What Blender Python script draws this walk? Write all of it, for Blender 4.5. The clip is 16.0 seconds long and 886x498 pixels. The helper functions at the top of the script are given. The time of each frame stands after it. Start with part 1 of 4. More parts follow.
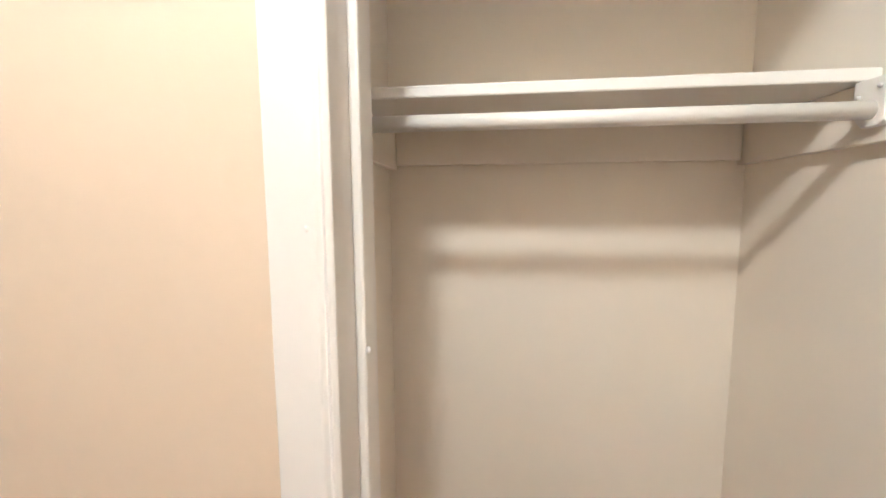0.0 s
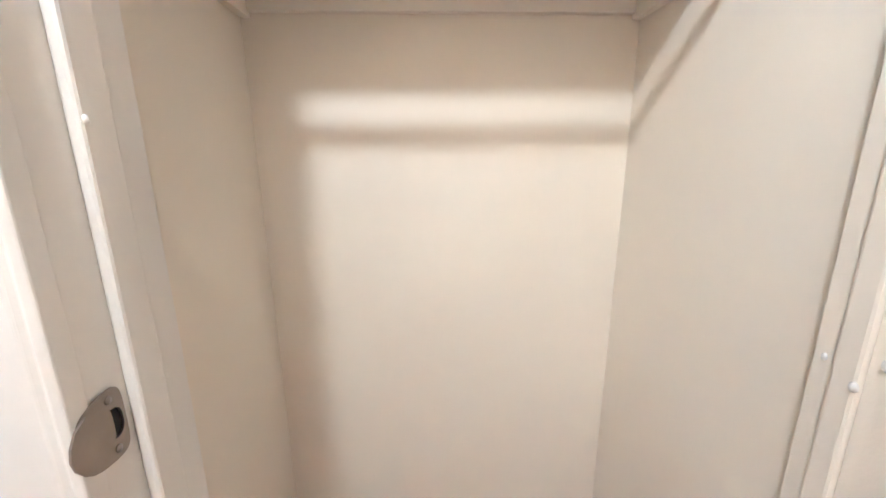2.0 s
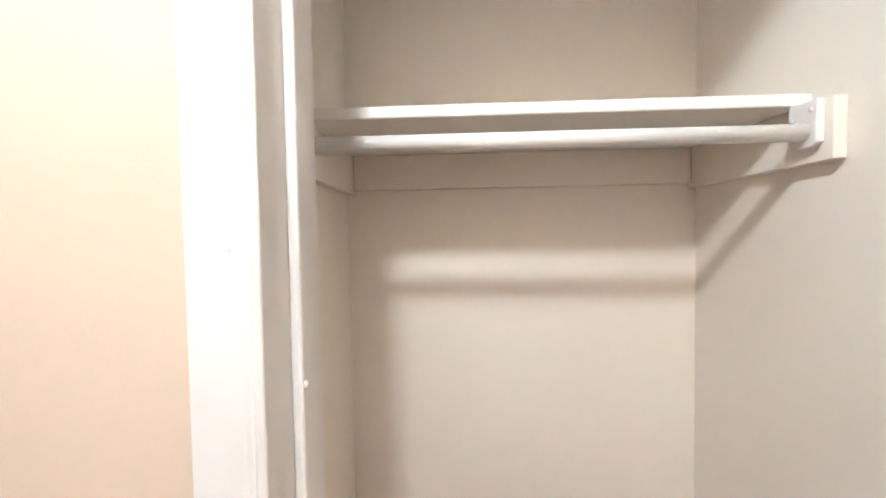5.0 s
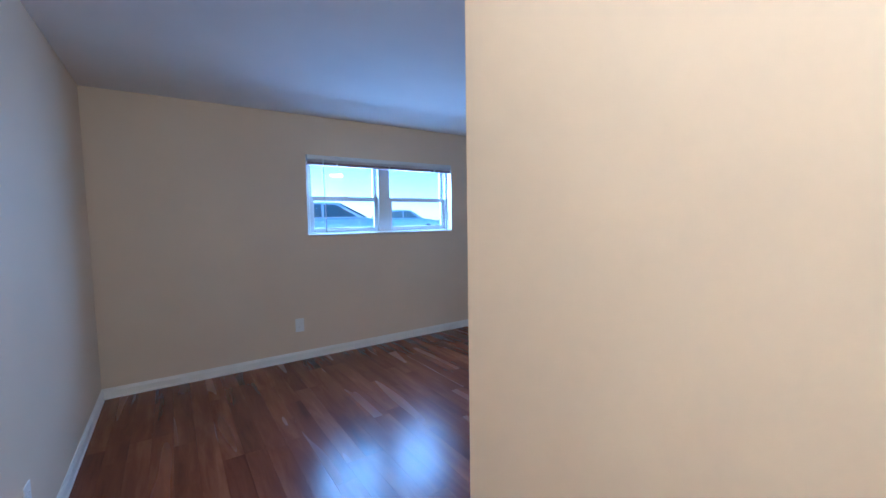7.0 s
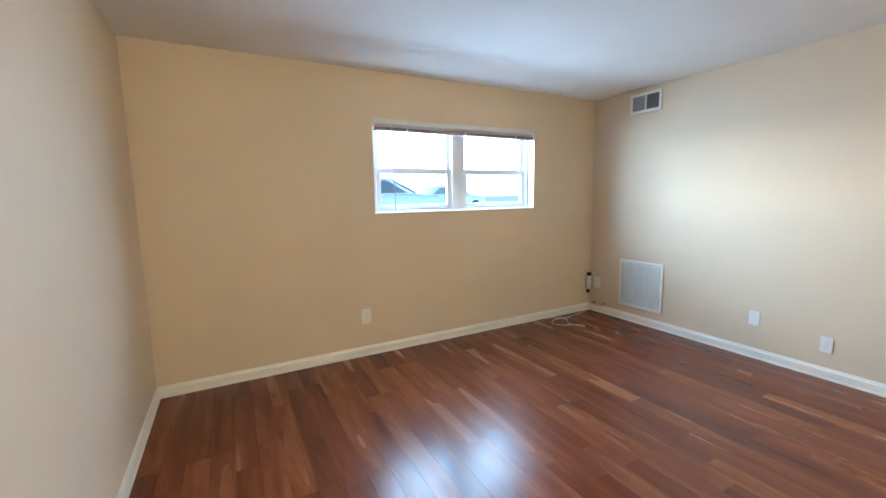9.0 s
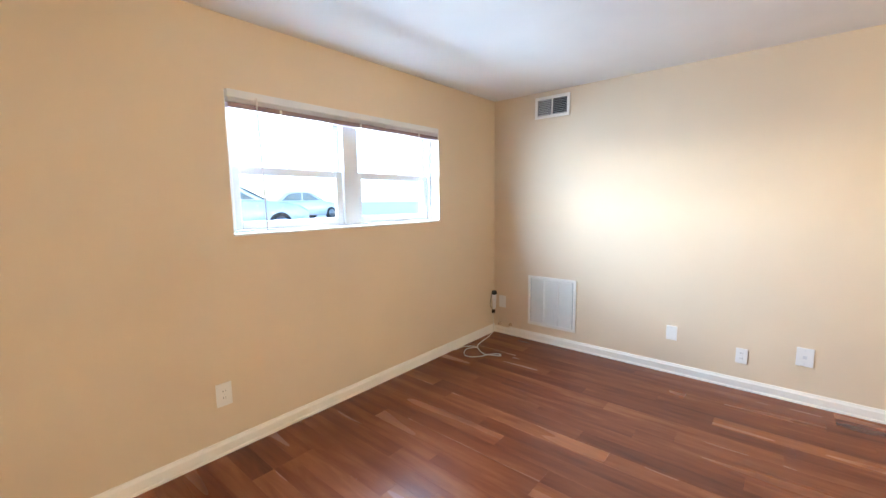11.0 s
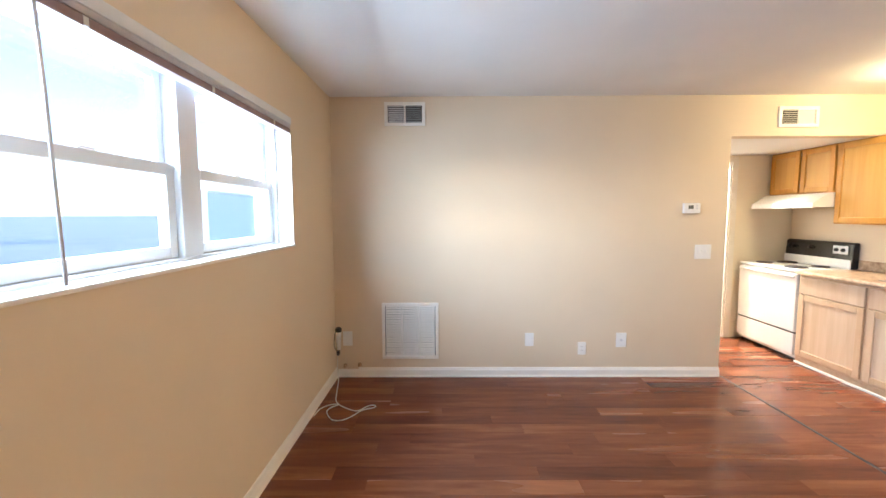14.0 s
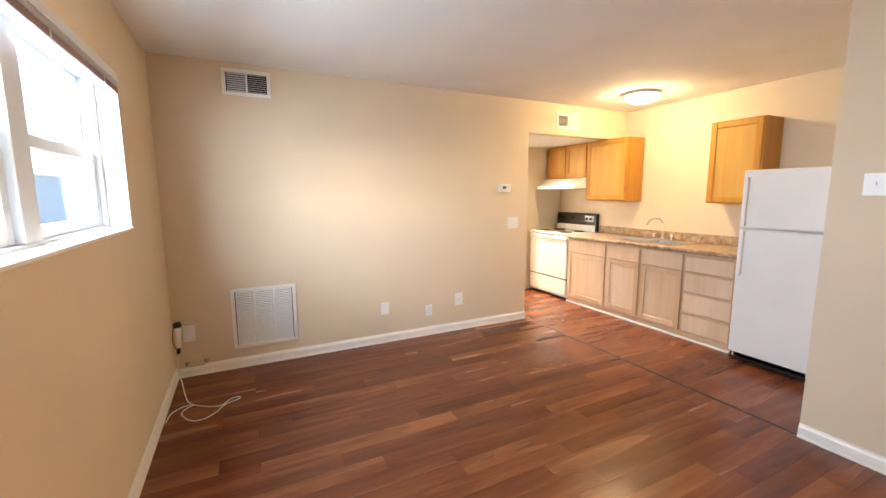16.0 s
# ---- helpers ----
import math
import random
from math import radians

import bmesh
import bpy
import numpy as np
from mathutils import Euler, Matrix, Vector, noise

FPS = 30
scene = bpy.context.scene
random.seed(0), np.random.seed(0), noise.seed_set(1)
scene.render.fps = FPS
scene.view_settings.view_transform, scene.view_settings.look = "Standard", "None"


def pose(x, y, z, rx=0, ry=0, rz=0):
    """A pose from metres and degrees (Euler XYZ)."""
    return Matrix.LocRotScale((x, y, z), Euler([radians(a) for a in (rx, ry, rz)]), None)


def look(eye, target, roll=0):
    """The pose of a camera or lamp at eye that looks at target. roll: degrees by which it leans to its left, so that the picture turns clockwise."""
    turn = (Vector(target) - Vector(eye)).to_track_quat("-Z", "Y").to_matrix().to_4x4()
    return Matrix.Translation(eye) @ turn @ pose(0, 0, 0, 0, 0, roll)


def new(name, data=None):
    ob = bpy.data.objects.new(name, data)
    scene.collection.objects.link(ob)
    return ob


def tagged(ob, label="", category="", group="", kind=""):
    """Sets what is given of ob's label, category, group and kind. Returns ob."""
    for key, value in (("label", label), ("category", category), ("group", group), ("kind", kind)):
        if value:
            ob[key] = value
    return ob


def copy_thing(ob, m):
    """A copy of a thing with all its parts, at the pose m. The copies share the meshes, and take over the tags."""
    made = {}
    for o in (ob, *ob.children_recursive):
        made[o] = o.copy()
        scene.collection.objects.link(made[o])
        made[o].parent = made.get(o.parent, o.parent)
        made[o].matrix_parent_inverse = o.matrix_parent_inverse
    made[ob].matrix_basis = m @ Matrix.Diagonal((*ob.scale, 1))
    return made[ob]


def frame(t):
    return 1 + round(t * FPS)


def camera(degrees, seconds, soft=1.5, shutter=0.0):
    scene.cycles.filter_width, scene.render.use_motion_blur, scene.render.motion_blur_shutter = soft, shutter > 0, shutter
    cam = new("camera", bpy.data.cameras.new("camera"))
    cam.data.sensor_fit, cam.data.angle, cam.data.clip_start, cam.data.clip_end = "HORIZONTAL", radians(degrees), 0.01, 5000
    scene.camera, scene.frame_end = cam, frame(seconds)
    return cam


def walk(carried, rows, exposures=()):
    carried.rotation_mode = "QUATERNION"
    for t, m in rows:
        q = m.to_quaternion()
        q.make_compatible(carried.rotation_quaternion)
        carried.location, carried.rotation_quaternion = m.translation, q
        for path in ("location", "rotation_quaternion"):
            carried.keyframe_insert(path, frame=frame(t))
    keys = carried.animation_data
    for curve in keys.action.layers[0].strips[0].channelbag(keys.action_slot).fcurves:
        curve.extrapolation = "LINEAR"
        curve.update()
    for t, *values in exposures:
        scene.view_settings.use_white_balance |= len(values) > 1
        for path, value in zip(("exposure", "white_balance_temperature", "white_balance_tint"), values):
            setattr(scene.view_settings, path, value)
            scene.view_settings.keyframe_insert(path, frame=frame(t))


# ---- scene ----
cam = camera(95.8, 16.0)
PATH = [
    (0, (4.479, -3.632, 1.467), (4.247, -1.657, 1.251), -0.3),
    (0.5, (4.527, -3.631, 1.469), (4.453, -1.646, 1.236), -0.5),
    (1, (4.559, -3.61, 1.443), (4.603, -1.628, 1.176), -0.6),
    (1.5, (4.578, -3.567, 1.358), (4.678, -1.598, 1.025), -0.6),
    (2, (4.59, -3.552, 1.3), (4.677, -1.614, 0.816), -0.5),
    (3, (4.586, -3.546, 1.209), (4.713, -1.653, 0.574), -0.8),
    (5.3, (4.46, -3.621, 1.471), (4.258, -1.631, 1.432), -0.7),
    (5.5, (4.433, -3.63, 1.472), (4.009, -1.676, 1.422), 0.0),
    (5.8, (4.41, -3.632, 1.453), (3.579, -1.813, 1.414), 0.4),
    (6, (4.376, -3.716, 1.462), (3.418, -1.961, 1.413), -0.3),
    (6.3, (4.332, -3.794, 1.422), (3.133, -2.194, 1.375), -0.6),
    (6.5, (4.231, -3.799, 1.41), (2.864, -2.342, 1.317), -1.3),
    (7, (4.094, -3.81, 1.388), (2.443, -2.691, 1.242), -0.9),
    (7.5, (3.946, -3.83, 1.361), (2.174, -2.927, 1.157), -1.1),
    (8, (3.77, -3.831, 1.371), (1.965, -3.008, 1.118), -1.1),
    (10.5, (2.601, -3.681, 1.414), (1.16, -2.317, 1.162), -0.7),
    (11, (2.366, -3.619, 1.434), (1.075, -2.11, 1.194), -0.7),
    (11.5, (2.148, -3.575, 1.453), (1.022, -1.94, 1.215), -0.8),
    (12, (1.897, -3.545, 1.418), (0.985, -1.777, 1.207), -0.5),
    (12.5, (1.687, -3.5, 1.428), (0.99, -1.636, 1.236), -0.4),
    (13, (1.51, -3.499, 1.468), (1.016, -1.571, 1.273), -0.4),
    (13.5, (1.219, -3.522, 1.454), (0.969, -1.545, 1.279), -0.2),
    (14, (0.981, -3.479, 1.447), (0.968, -1.486, 1.275), -0.2),
    (14.5, (0.805, -3.454, 1.466), (1.033, -1.474, 1.291), -0.2),
    (15, (0.668, -3.488, 1.473), (1.127, -1.551, 1.276), -0.2),
    (15.5, (0.569, -3.548, 1.458), (1.25, -1.682, 1.229), -0.2),
    (16, (0.546, -3.619, 1.432), (1.431, -1.846, 1.161), -0.2),
]
EXPOSURES = [(0, 1.5, 4200, 12), (1.0, 1.65, 4150, 12), (2.5, 2.0, 3950, 12), (3.5, 2.0, 3950, 12), (5.5, 1.55, 4000, 12), (6.2, 1.35, 3700, 11), (7.0, 1.5, 3850, 9), (8.0, 1.9, 4450, -1), (10.5, 2.75, 5600, 8), (13.0, 2.5, 5450, 9), (16, 2.42, 6700, 15)]
walk(cam, [(t, look(eye, target, roll)) for t, eye, target, roll in PATH], EXPOSURES)

# ---- light ----
world = bpy.data.worlds.new("sky")
scene.world = world
world.use_nodes = True
wn = world.node_tree.nodes
sky = wn.new("ShaderNodeTexSky")
sky.sky_type = "NISHITA"
sky.sun_disc = False
sky.sun_elevation = radians(13)
sky.sun_rotation = radians(231)
sky.dust_density = 0.5
sky.air_density = 0.7
wn["Background"].inputs[1].default_value = 0.15
world.node_tree.links.new(sky.outputs[0], wn["Background"].inputs[0])

sun = new("sun", bpy.data.lights.new("sun", "SUN"))
sun.data.energy = 0.85
sun.data.angle = radians(30)
sun.data.color = (0.82, 0.91, 1.0)
sun.matrix_world = look((-7.6, -6.15, 2.25), (0, 0, 0))


def bulb(name, place, watts, colour, radius):
    lamp = new(name, bpy.data.lights.new(name, "POINT"))
    lamp.data.energy, lamp.data.color, lamp.data.shadow_soft_size = watts, colour, radius
    lamp.location = place
    return lamp


HALL_LAMP = (4.37, -3.87, 2.335)
KITCHEN_LAMP = (4.25, -0.73, 2.26)
bulb("bathroom_bulb", (3.9, 1.65, 2.3), 75, (1.0, 0.93, 0.78), 0.06)


def panel_light(name, place, target, watts, colour, wide, high, shape="RECTANGLE"):
    lamp = new(name, bpy.data.lights.new(name, "AREA"))
    lamp.data.shape, lamp.data.size, lamp.data.size_y = shape, wide, high
    lamp.data.energy, lamp.data.color = watts, colour
    lamp.matrix_world = look(place, target)
    return lamp


bulb("hall_bulb", HALL_LAMP, 18, (1.0, 0.76, 0.44), 0.05)
# the sky's light, in the window's opening
panel_light("window_daylight", (-0.36, -1.7825, 1.78), (2.64, -1.7825, 0.10), 29, (0.66, 0.83, 1.0), 1.7, 0.6)


# ---- materials ----
def material(name, colour, rough=0.5, metal=0.0, spec=0.5):
    m = bpy.data.materials.new(name)
    m.use_nodes = True
    b = m.node_tree.nodes["Principled BSDF"]
    b.inputs["Base Color"].default_value = (*colour, 1)
    b.inputs["Roughness"].default_value = rough
    b.inputs["Metallic"].default_value = metal
    b.inputs["Specular IOR Level"].default_value = spec
    return m


def link(m, a, b):
    m.node_tree.links.new(a, b)


def node(m, kind, **inputs):
    n = m.node_tree.nodes.new(kind)
    for k, v in inputs.items():
        n.inputs[k.replace("_", " ")].default_value = v
    return n


def noise_at(m, scale, detail=3.0, stretch=None, coord="Object"):
    tc = node(m, "ShaderNodeTexCoord")
    n = node(m, "ShaderNodeTexNoise", Scale=scale, Detail=detail)
    if stretch:
        mp = node(m, "ShaderNodeMapping", Scale=stretch)
        link(m, tc.outputs[coord], mp.inputs[0])
        link(m, mp.outputs[0], n.inputs["Vector"])
    else:
        link(m, tc.outputs[coord], n.inputs["Vector"])
    return n


def ramp(m, source, stops):
    r = node(m, "ShaderNodeValToRGB")
    e = r.color_ramp.elements
    while len(e) < len(stops):
        e.new(0.5)
    for el, (p, c) in zip(e, stops):
        el.position, el.color = p, (*c, 1)
    link(m, source, r.inputs[0])
    return r


def surface(name, dark, light, rough=0.6, scale=3.0, bump=0.05, bump_scale=180.0, metal=0.0, stretch=None, spec=0.5):
    """A mottled surface: slow colour drift, fine relief, uneven gloss."""
    m = material(name, light, rough, metal, spec)
    b = m.node_tree.nodes["Principled BSDF"]
    n = noise_at(m, scale, 4, stretch)
    r = ramp(m, n.outputs["Fac"], [(0.3, dark), (0.7, light)])
    link(m, r.outputs[0], b.inputs["Base Color"])
    if bump:
        f = noise_at(m, bump_scale, 2, stretch)
        bp = node(m, "ShaderNodeBump", Strength=bump, Distance=0.004)
        link(m, f.outputs["Fac"], bp.inputs["Height"])
        link(m, bp.outputs[0], b.inputs["Normal"])
    g = node(m, "ShaderNodeMapRange", To_Min=max(0.03, rough - 0.08), To_Max=min(1, rough + 0.08))
    n2 = noise_at(m, scale * 4, 3)
    link(m, n2.outputs["Fac"], g.inputs["Value"])
    link(m, g.outputs[0], b.inputs["Roughness"])
    return m


def wood(name, tones, rough, grain=(1.2, 22, 22), random_tone=0.35, spec=0.5, bump=0.08, broad=0.5):
    """Grain along the object's x (or the stretched axis), with each piece of a tone of its own."""
    m = material(name, tones[1], rough, 0, spec)
    b = m.node_tree.nodes["Principled BSDF"]
    tc = node(m, "ShaderNodeTexCoord")
    info = node(m, "ShaderNodeObjectInfo")
    shift = node(m, "ShaderNodeVectorMath")
    shift.operation = "MULTIPLY_ADD"
    shift.inputs[1].default_value = (37, 91, 53)
    rnd = node(m, "ShaderNodeCombineXYZ")
    for i in range(3):
        link(m, info.outputs["Random"], rnd.inputs[i])
    link(m, rnd.outputs[0], shift.inputs[0])
    link(m, tc.outputs["Object"], shift.inputs[2])
    mp = node(m, "ShaderNodeMapping", Scale=grain)
    link(m, shift.outputs[0], mp.inputs[0])
    n = node(m, "ShaderNodeTexNoise", Scale=1.0, Detail=6.0, Roughness=0.6, Distortion=0.6)
    link(m, mp.outputs[0], n.inputs["Vector"])
    mp2 = node(m, "ShaderNodeMapping", Scale=[g * 0.22 for g in grain])
    link(m, shift.outputs[0], mp2.inputs[0])
    n2 = node(m, "ShaderNodeTexNoise", Scale=1.0, Detail=2.0)
    link(m, mp2.outputs[0], n2.inputs["Vector"])
    mixed = node(m, "ShaderNodeMath")
    mixed.operation = "ADD"
    scaled = node(m, "ShaderNodeMath")
    scaled.operation = "MULTIPLY_ADD"
    link(m, info.outputs["Random"], scaled.inputs[0])
    scaled.inputs[1].default_value, scaled.inputs[2].default_value = random_tone, -random_tone / 2
    half = node(m, "ShaderNodeMix")
    half.inputs[0].default_value = broad
    link(m, n.outputs["Fac"], half.inputs[2])
    link(m, n2.outputs["Fac"], half.inputs[3])
    link(m, half.outputs[0], mixed.inputs[0])
    link(m, scaled.outputs[0], mixed.inputs[1])
    r = ramp(m, mixed.outputs[0], [(0.28, tones[0]), (0.5, tones[1]), (0.72, tones[2])])
    link(m, r.outputs[0], b.inputs["Base Color"])
    bp = node(m, "ShaderNodeBump", Strength=bump, Distance=0.002)
    link(m, n.outputs["Fac"], bp.inputs["Height"])
    link(m, bp.outputs[0], b.inputs["Normal"])
    g = node(m, "ShaderNodeMapRange", To_Min=rough - 0.07, To_Max=rough + 0.09)
    link(m, n2.outputs["Fac"], g.inputs["Value"])
    link(m, g.outputs[0], b.inputs["Roughness"])
    return m


BEIGE = surface("beige_paint", (0.67, 0.55, 0.395), (0.71, 0.585, 0.425), 0.62, 1.4, 0.05, 260)
CREAM = surface("closet_paint", (0.83, 0.76, 0.63), (0.87, 0.80, 0.67), 0.6, 1.8, 0.05, 240)
TRIM = surface("white_gloss_trim", (0.80, 0.765, 0.70), (0.85, 0.815, 0.75), 0.38, 6, 0.10, 90)
CEILING = surface("ceiling_paint", (0.78, 0.765, 0.74), (0.83, 0.815, 0.79), 0.85, 2, 0.25, 320)
WHITE_PLASTIC = surface("white_plastic", (0.80, 0.79, 0.76), (0.84, 0.83, 0.80), 0.35, 8, 0)
VINYL = surface("window_vinyl", (0.64, 0.66, 0.67), (0.70, 0.71, 0.72), 0.4, 6, 0)
ENAMEL = surface("white_enamel", (0.80, 0.79, 0.76), (0.84, 0.83, 0.80), 0.22, 4, 0.02, 60)
FRIDGE_WHITE = surface("fridge_enamel", (0.78, 0.79, 0.79), (0.82, 0.83, 0.83), 0.38, 3, 0.10, 420)
BLACK = surface("black_gloss", (0.012, 0.012, 0.013), (0.02, 0.02, 0.021), 0.22, 5, 0)
# Near-black for shade: latch hole, outlet slots, vent depth, oven gap; kick too.
DARK = surface("dark_shade_and_kick", (0.015, 0.015, 0.016), (0.03, 0.03, 0.03), 0.8, 5, 0)
COIL = surface("burner_coil", (0.02, 0.018, 0.017), (0.06, 0.035, 0.03), 0.5, 30, 0.1, 200)
CHROME = surface("chrome", (0.75, 0.75, 0.76), (0.82, 0.82, 0.83), 0.14, 8, 0, metal=1.0)
STEEL = surface("brushed_steel", (0.55, 0.55, 0.55), (0.66, 0.66, 0.65), 0.3, 14, 0.04, 150, metal=1.0)
NICKEL = surface("satin_nickel", (0.30, 0.26, 0.22), (0.40, 0.35, 0.30), 0.36, 20, 0.05, 200, metal=1.0)
GREY_METAL = surface("grey_louvre", (0.60, 0.60, 0.61), (0.68, 0.68, 0.69), 0.5, 8, 0)
LAMINATE = wood("cherry_laminate", ((0.075, 0.019, 0.010), (0.16, 0.046, 0.019), (0.285, 0.102, 0.040)), 0.24, (2.4, 20, 20), 0.13, 0.33, 0.015, 0.6)
SUBFLOOR = surface("plank_joint", (0.03, 0.01, 0.006), (0.05, 0.018, 0.01), 0.7, 10, 0)
STRIP = surface("dark_transition_strip", (0.022, 0.010, 0.006), (0.04, 0.018, 0.011), 0.6, 12, 0.05)
OAK = wood("honey_oak", ((0.44, 0.19, 0.018), (0.55, 0.26, 0.03), (0.62, 0.32, 0.05)), 0.36, (26, 26, 1.6), 0.12)
OAK_PANEL = wood("honey_oak_panel", ((0.44, 0.22, 0.035), (0.56, 0.30, 0.055), (0.63, 0.37, 0.09)), 0.4, (26, 26, 1.6), 0.2)
# Darker copy of the oak, painting shade into the gaps round the doors.
OAK_BODY_SHADED = wood("honey_oak_shaded_carcass", ((0.36, 0.145, 0.014), (0.48, 0.215, 0.025), (0.56, 0.28, 0.045)), 0.4, (26, 26, 1.6), 0.1)
PALE_OAK = wood("weathered_oak", ((0.52, 0.33, 0.18), (0.61, 0.415, 0.25), (0.67, 0.49, 0.32)), 0.48, (22, 22, 1.8), 0.14)
PALE_PANEL = wood("weathered_oak_panel", ((0.58, 0.40, 0.245), (0.67, 0.495, 0.335), (0.74, 0.58, 0.42)), 0.5, (20, 20, 1.4), 0.25)
COUNTER = surface("mottled_countertop", (0.24, 0.135, 0.07), (0.56, 0.41, 0.27), 0.34, 22, 0.03, 120)
ASPHALT = surface("pale_concrete", (0.46, 0.46, 0.455), (0.54, 0.535, 0.53), 0.9, 0.6, 0.3, 60)
GRASS = surface("dry_lawn", (0.09, 0.095, 0.06), (0.14, 0.14, 0.10), 0.95, 1.5, 0.5, 40)
STUCCO = surface("grey_siding", (0.68, 0.73, 0.77), (0.74, 0.78, 0.82), 0.8, 1.2, 0.1, 30)
CAR_PAINT = surface("silver_car_paint", (0.70, 0.71, 0.72), (0.76, 0.77, 0.78), 0.25, 2, 0, metal=0.2)
CAR_GLASS = surface("dark_car_glass", (0.10, 0.15, 0.17), (0.15, 0.20, 0.22), 0.08, 3, 0)
RUBBER = surface("tyre_rubber", (0.02, 0.02, 0.02), (0.035, 0.035, 0.035), 0.85, 20, 0.1, 80)
CORD = surface("white_cord", (0.66, 0.64, 0.58), (0.72, 0.70, 0.65), 0.5, 20, 0)
BLIND = surface("blind_slats", (0.62, 0.60, 0.62), (0.70, 0.68, 0.69), 0.5, 12, 0)
BLIND_RAIL = surface("blind_bottom_edge", (0.22, 0.15, 0.16), (0.30, 0.21, 0.21), 0.5, 12, 0)
TILE = surface("shower_surround", (0.76, 0.77, 0.74), (0.82, 0.83, 0.80), 0.25, 3, 0.02, 40)
GREY_LCD = surface("display", (0.10, 0.11, 0.09), (0.14, 0.15, 0.12), 0.3, 30, 0)
STUB = surface("rust_stained_paint", (0.30, 0.18, 0.09), (0.52, 0.38, 0.24), 0.6, 60, 0.1)

GLASS = bpy.data.materials.new("window_glass")
GLASS.use_nodes = True
gn = GLASS.node_tree.nodes
gn.remove(gn["Principled BSDF"])
g_clear = gn.new("ShaderNodeBsdfTransparent")
g_clear.inputs[0].default_value = (0.95, 0.97, 0.98, 1)
g_gloss = gn.new("ShaderNodeBsdfGlossy")
g_gloss.inputs["Roughness"].default_value = 0.02
g_face = gn.new("ShaderNodeLayerWeight")
g_face.inputs[0].default_value = 0.5
g_pow = gn.new("ShaderNodeMath")
g_pow.operation = "POWER"
g_pow.inputs[1].default_value = 5.0
GLASS.node_tree.links.new(g_face.outputs["Facing"], g_pow.inputs[0])
g_fres = gn.new("ShaderNodeMath")
g_fres.operation = "MULTIPLY_ADD"
g_fres.inputs[1].default_value, g_fres.inputs[2].default_value = 0.7, 0.04
GLASS.node_tree.links.new(g_pow.outputs[0], g_fres.inputs[0])
g_mix = gn.new("ShaderNodeMixShader")
for a, b in ((g_fres.outputs[0], g_mix.inputs[0]), (g_clear.outputs[0], g_mix.inputs[1]), (g_gloss.outputs[0], g_mix.inputs[2]),
             (g_mix.outputs[0], gn["Material Output"].inputs[0])):
    GLASS.node_tree.links.new(a, b)


def glow(name, colour, strength):
    m = material(name, (0.85, 0.83, 0.78), 0.4)
    b = m.node_tree.nodes["Principled BSDF"]
    b.inputs["Emission Color"].default_value = (*colour, 1)
    b.inputs["Emission Strength"].default_value = strength
    return m


LAMP_GLASS = glow("lit_frosted_glass", (1.0, 0.76, 0.39), 17)
HALL_GLASS = glow("lit_hall_glass", (1.0, 0.80, 0.55), 4)


# ---- building blocks ----
def add_box(bm, lo, hi, bevel=0.0, segments=2):
    lo, hi = Vector(lo), Vector(hi)
    made = bmesh.ops.create_cube(bm, size=1.0)["verts"]
    for v in made:
        v.co = Vector([(lo[i] + hi[i]) / 2 + v.co[i] * (hi[i] - lo[i]) for i in range(3)])
    if bevel:
        edges = list({e for v in made for e in v.link_edges})
        bmesh.ops.bevel(bm, geom=edges, offset=bevel, segments=segments, affect="EDGES", profile=0.5)
    return bm


def boxes(*spans, bevel=0.0, segments=2):
    bm = bmesh.new()
    for lo, hi in spans:
        add_box(bm, lo, hi, bevel, segments)
    return bm


def lathe(profile, axis_at, steps=32, along="z"):
    """Turn a profile of (radius, height) about an axis through axis_at."""
    bm = bmesh.new()
    rings = []
    for r, h in profile:
        ring = []
        for i in range(steps):
            a = 2 * math.pi * i / steps
            c, s = r * math.cos(a), r * math.sin(a)
            p = {"z": (c, s, h), "x": (h, c, s), "y": (c, h, s)}[along]
            ring.append(bm.verts.new(Vector(axis_at) + Vector(p)))
        rings.append(ring)
    for a, b in zip(rings, rings[1:]):
        for i in range(steps):
            bm.faces.new((a[i], a[(i + 1) % steps], b[(i + 1) % steps], b[i]))
    for ring in (rings[0], rings[-1]):
        if (ring[0].co - ring[steps // 2].co).length > 1e-4:
            bm.faces.new(ring)
    bmesh.ops.recalc_face_normals(bm, faces=bm.faces)
    return bm


def tube(points, radius, sides=8):
    """A round tube swept along smooth points."""
    bm = bmesh.new()
    pts = [Vector(p) for p in points]
    rings = []
    for i, p in enumerate(pts):
        d = (pts[min(i + 1, len(pts) - 1)] - pts[max(i - 1, 0)]).normalized()
        side = d.cross(Vector((0, 0, 1)))
        if side.length < 1e-3:
            side = d.cross(Vector((0, 1, 0)))
        side.normalize()
        up = side.cross(d)
        r = radius[i] if isinstance(radius, (list, tuple)) else radius
        rings.append([bm.verts.new(p + r * (math.cos(2 * math.pi * k / sides) * side + math.sin(2 * math.pi * k / sides) * up)) for k in range(sides)])
    for a, b in zip(rings, rings[1:]):
        for k in range(sides):
            bm.faces.new((a[k], a[(k + 1) % sides], b[(k + 1) % sides], b[k]))
    bm.faces.new(rings[0])
    bm.faces.new(rings[-1])
    bmesh.ops.recalc_face_normals(bm, faces=bm.faces)
    return bm


def spline(points, steps=8):
    """Catmull-Rom through the points."""
    pts = [Vector(p) for p in points]
    pts = [pts[0], *pts, pts[-1]]
    out = []
    for a, b, c, d in zip(pts, pts[1:], pts[2:], pts[3:]):
        for i in range(steps):
            t = i / steps
            out.append(0.5 * ((2 * b) + (c - a) * t + (2 * a - 5 * b + 4 * c - d) * t * t + (3 * b - a - 3 * c + d) * t ** 3))
    out.append(pts[-2])
    return out


